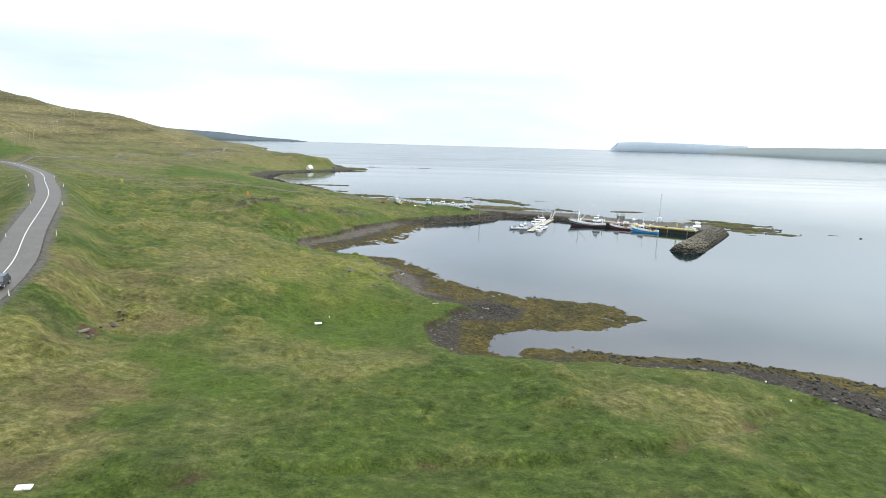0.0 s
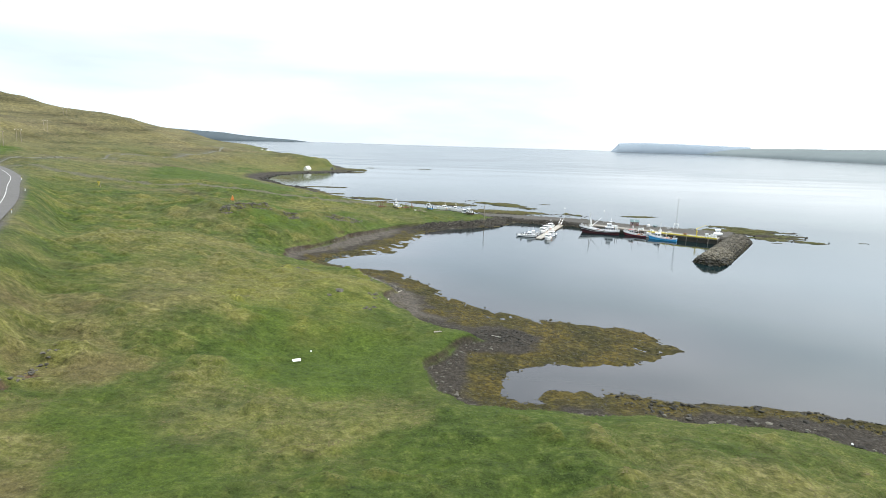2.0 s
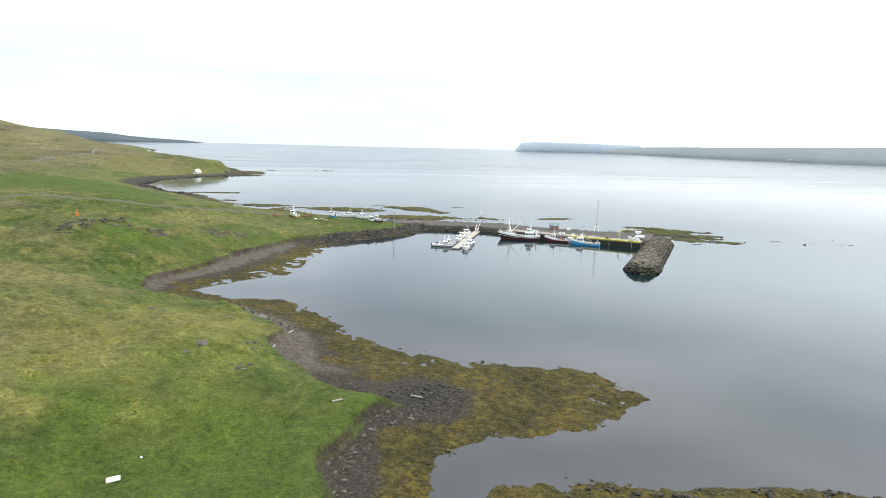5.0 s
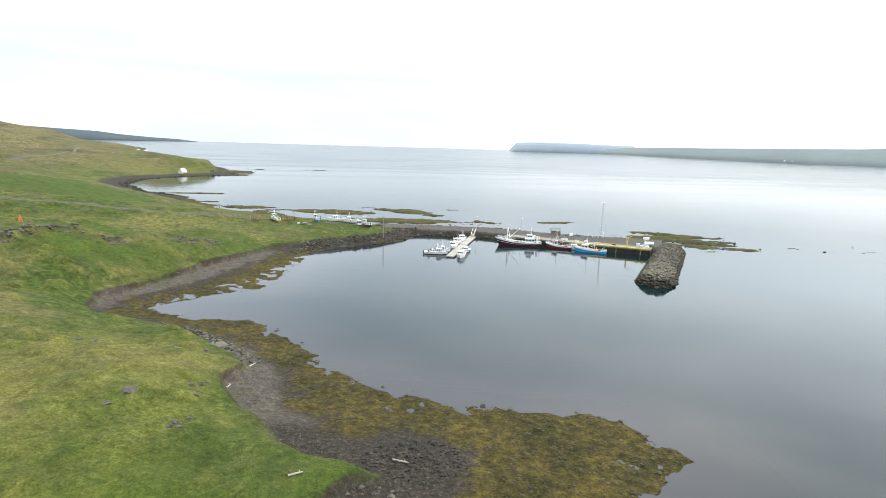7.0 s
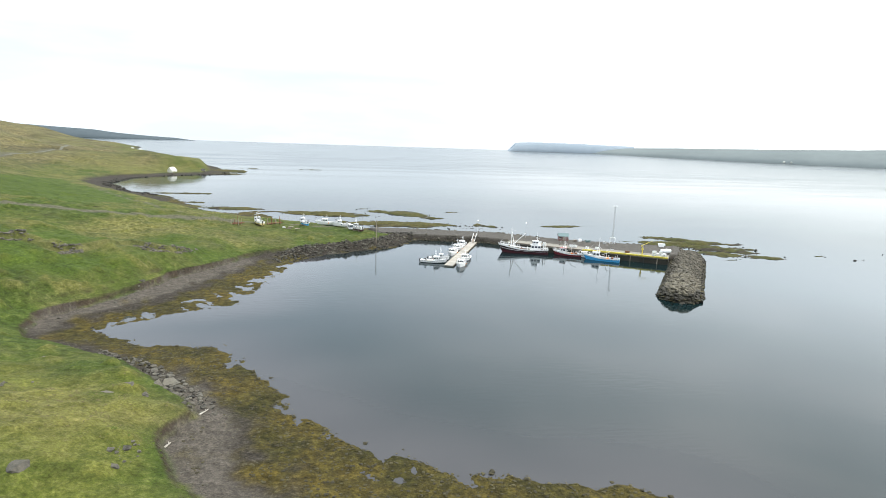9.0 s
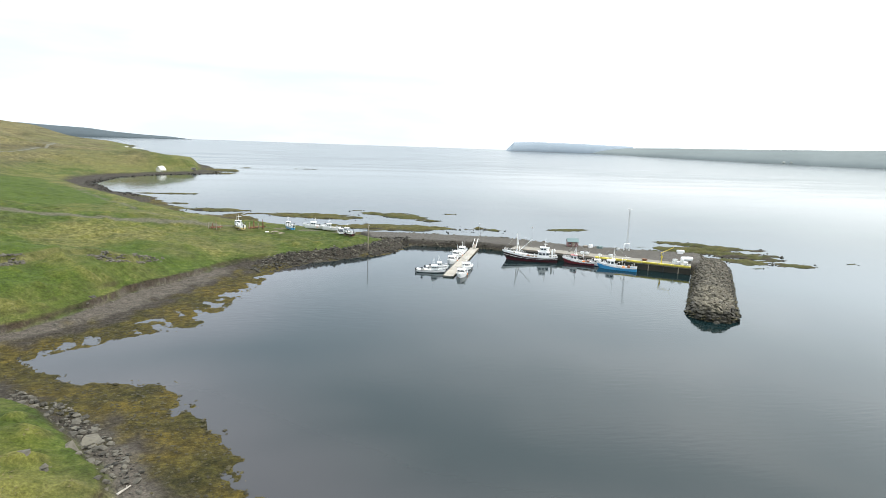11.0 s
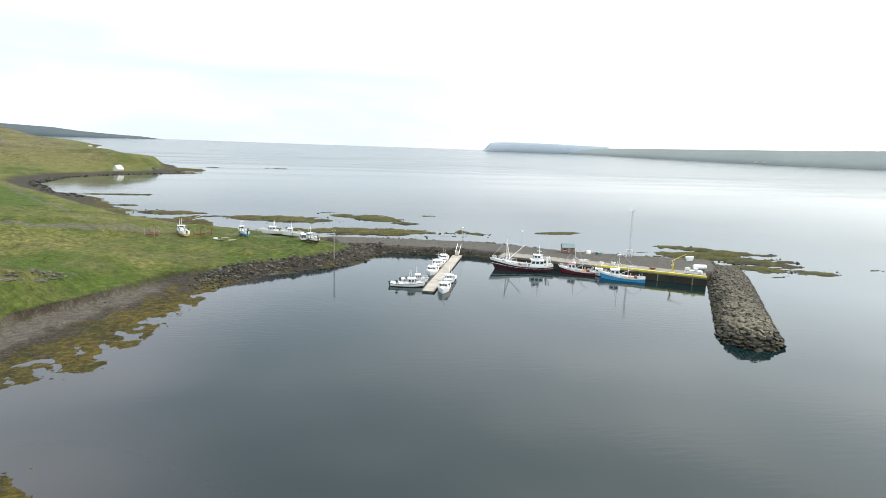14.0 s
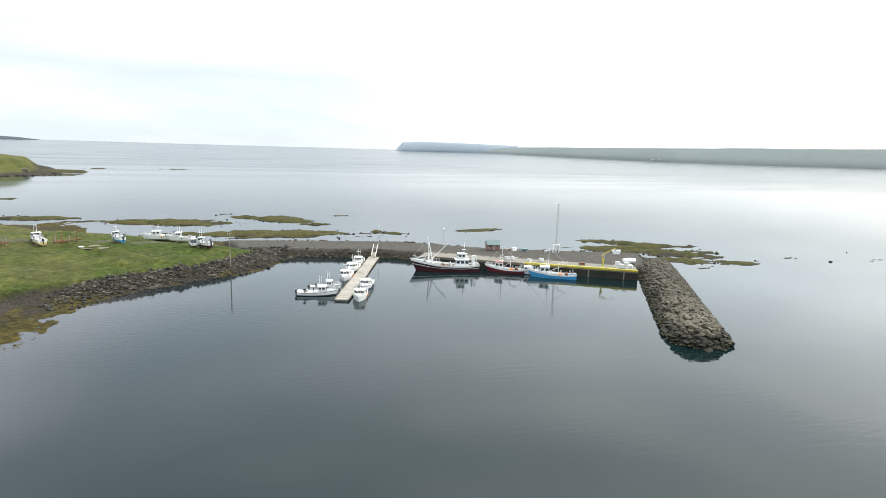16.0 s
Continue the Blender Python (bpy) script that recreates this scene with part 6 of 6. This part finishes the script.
for k, (x, y, s_) in enumerate(((-22.5, 138.2, 2.4), (-24.2, 135.6, 1.4), (-15.4, 141.3, 1.2), (-22.2, 158.4, 2.0), (-20.3, 160.6, 1.5), (-36.5, 173.7, 1.6), (-18, 169.4, 3.4), (-19.1, 172.8, 2.4), (-20.6, 171.4, 1.9), (-18.4, 165.6, 2.6), (-16.4, 167.2, 2.0), (-21.8, 174.6, 2.2), (-40.2, 227.2, 1.7), (46.5, 92.5, 1.4), (41, 91.5, 1.1))):
    ob = tagged(new("boulder", pale_rocks[k % 8]), "weathered grey lichened boulder set in the grass", "boulder", "boulders on the knoll")
    ob.matrix_basis = Matrix.Translation((x, y, height(x, y) - 0.14 * s_)) @ Matrix.Rotation(k * 1.3, 4, "Z") @ Matrix.Scale(s_, 4)

# ---- weed clumps and grass tussocks ----
M_WEED = mat("bladder_wrack", (0.052, 0.043, 0.013), 0.9, vary=0.28, scale=1.5, island=True, bump=0.6, bump_scale=8)
weed_shapes = [rock_mesh("weed_shape", 70 + k, M_WEED, 0.3) for k in range(6)]
clumps = []
for n, a, b, c, d, seed in ((26000, -40, 62, 92, 215, 31), (5000, -42, 5, 195, 285, 32), (1200, -20, 75, 335, 405, 33), (1000, 130, 175, 262, 320, 34), (3200, 28, 110, 60, 106, 35)):
    clumps += scatter(n, a, b, c, d, lambda x, y, z, w, g: (ground_height(x, y)[3][:, 0] > 0.6) & (z > -0.25), (0.14, 0.55), seed, 0.3)
clumps += scatter(1500, 4, 40, 96, 122, lambda x, y, z, w, g: (w > -3.5) & (w < 0.5) & (fbm(x, y, 4, 3, 56) > 0.1), (0.15, 0.7), 37, -0.1)
clumps += scatter(5200, -45, 60, 112, 215, lambda x, y, z, w, g: (w > -3.2) & (w < 0.3) & (fbm(x, y, 6, 3, 57) > 0.12), (0.15, 0.8), 38, -0.1)
clumps += scatter(2600, -16, 6, 124, 166, lambda x, y, z, w, g: (np.abs(g + 2.6 + 0.8 * fbm(x, y, 6, 3, 67)) < 0.7) & (fbm(x, y, 2.5, 3, 68) > 0.0), (0.12, 0.55), 39, 0.25, 2.5)
r_weed = random.Random(36)
for k in range(380):
    q = arm_point(r_weed.uniform(-6.7, 52), r_weed.choice((-1, 1)) * r_weed.uniform(4.9, 5.7))
    clumps.append((q.x, q.y, q.z + 0.25, r_weed.uniform(0.4, 0.9), r_weed.uniform(0, 6.28)))
tagged(heap("seaweed", clumps, weed_shapes, M_WEED), "olive-brown wrack clumps over the low shore", "seaweed", kind="stuff")


def tussocks(n, x0, x1, y0, y1, seed, high, material, name, label, where):
    """Grass tufts: five leaning blades each, joined."""
    r = np.random.RandomState(seed)
    x, y = r.uniform(x0, x1, n), r.uniform(y0, y1, n)
    z, w, g, zone, tone = ground_height(x, y)
    keep = (g > 0.6) & (zone[:, 2] < 0.3) & where(x, y, tone)
    x, y, z = x[keep], y[keep], z[keep]
    m = len(x)
    size = high * r.uniform(0.6, 1.5, m)
    verts = []
    for k in range(5):
        a = r.uniform(0, 6.28, m)
        lean = size * r.uniform(0.9, 1.7, m)
        ca, sa = np.cos(a), np.sin(a)
        wide = 0.22 * size + 0.03
        verts.append(np.stack([np.stack([x - sa * wide, y + ca * wide, z - 0.05], -1), np.stack([x + sa * wide, y - ca * wide, z - 0.05], -1), np.stack([x + ca * lean, y + sa * lean, z + size * 0.32], -1)], 1))
    v = np.concatenate(verts, 0).reshape(-1, 3)
    me = bpy.data.meshes.new(name)
    me.vertices.add(len(v))
    me.vertices.foreach_set("co", v.ravel())
    me.loops.add(len(v))
    me.loops.foreach_set("vertex_index", np.arange(len(v)))
    me.polygons.add(len(v) // 3)
    me.polygons.foreach_set("loop_start", np.arange(0, len(v), 3))
    me.polygons.foreach_set("loop_total", np.full(len(v) // 3, 3))
    me.update()
    me.materials.append(material)
    return tagged(new(name, me), label, "grass", kind="stuff")


M_BLADE = mat("green_grass_blades", (0.050, 0.072, 0.013), 0.9, vary=0.14, scale=0.4, island=True, spec=0.2)
M_STRAW = mat("dry_grass_blades", (0.118, 0.104, 0.046), 0.9, vary=0.14, scale=0.4, island=True, spec=0.2)
M_LUSH = mat("lush_grass_blades", (0.058, 0.086, 0.013), 0.9, vary=0.14, scale=0.4, island=True, spec=0.2)
tussocks(60000, -75, 85, 28, 130, 41, 0.17, M_BLADE, "grass", "olive green meadow grass tufts", lambda x, y, t: (t[:, 0] > 0.35) & (t[:, 1] < 0.5))
tussocks(30000, -80, 60, 28, 170, 42, 0.19, M_STRAW, "dry_grass", "straw-coloured dry grass tufts", lambda x, y, t: ((t[:, 0] < 0.35) | (t[:, 2] > 0.5)) & (t[:, 1] < 0.4))
tussocks(24000, -60, 15, 40, 165, 43, 0.17, M_LUSH, "lush_grass", "bright lush grass tufts near the cove", lambda x, y, t: t[:, 1] > 0.4)
tussocks(9000, -60, 30, 180, 315, 44, 0.18, M_LUSH, "headland_grass", "green grass tufts on the headland slopes", lambda x, y, t: t[:, 1] > 0.3)
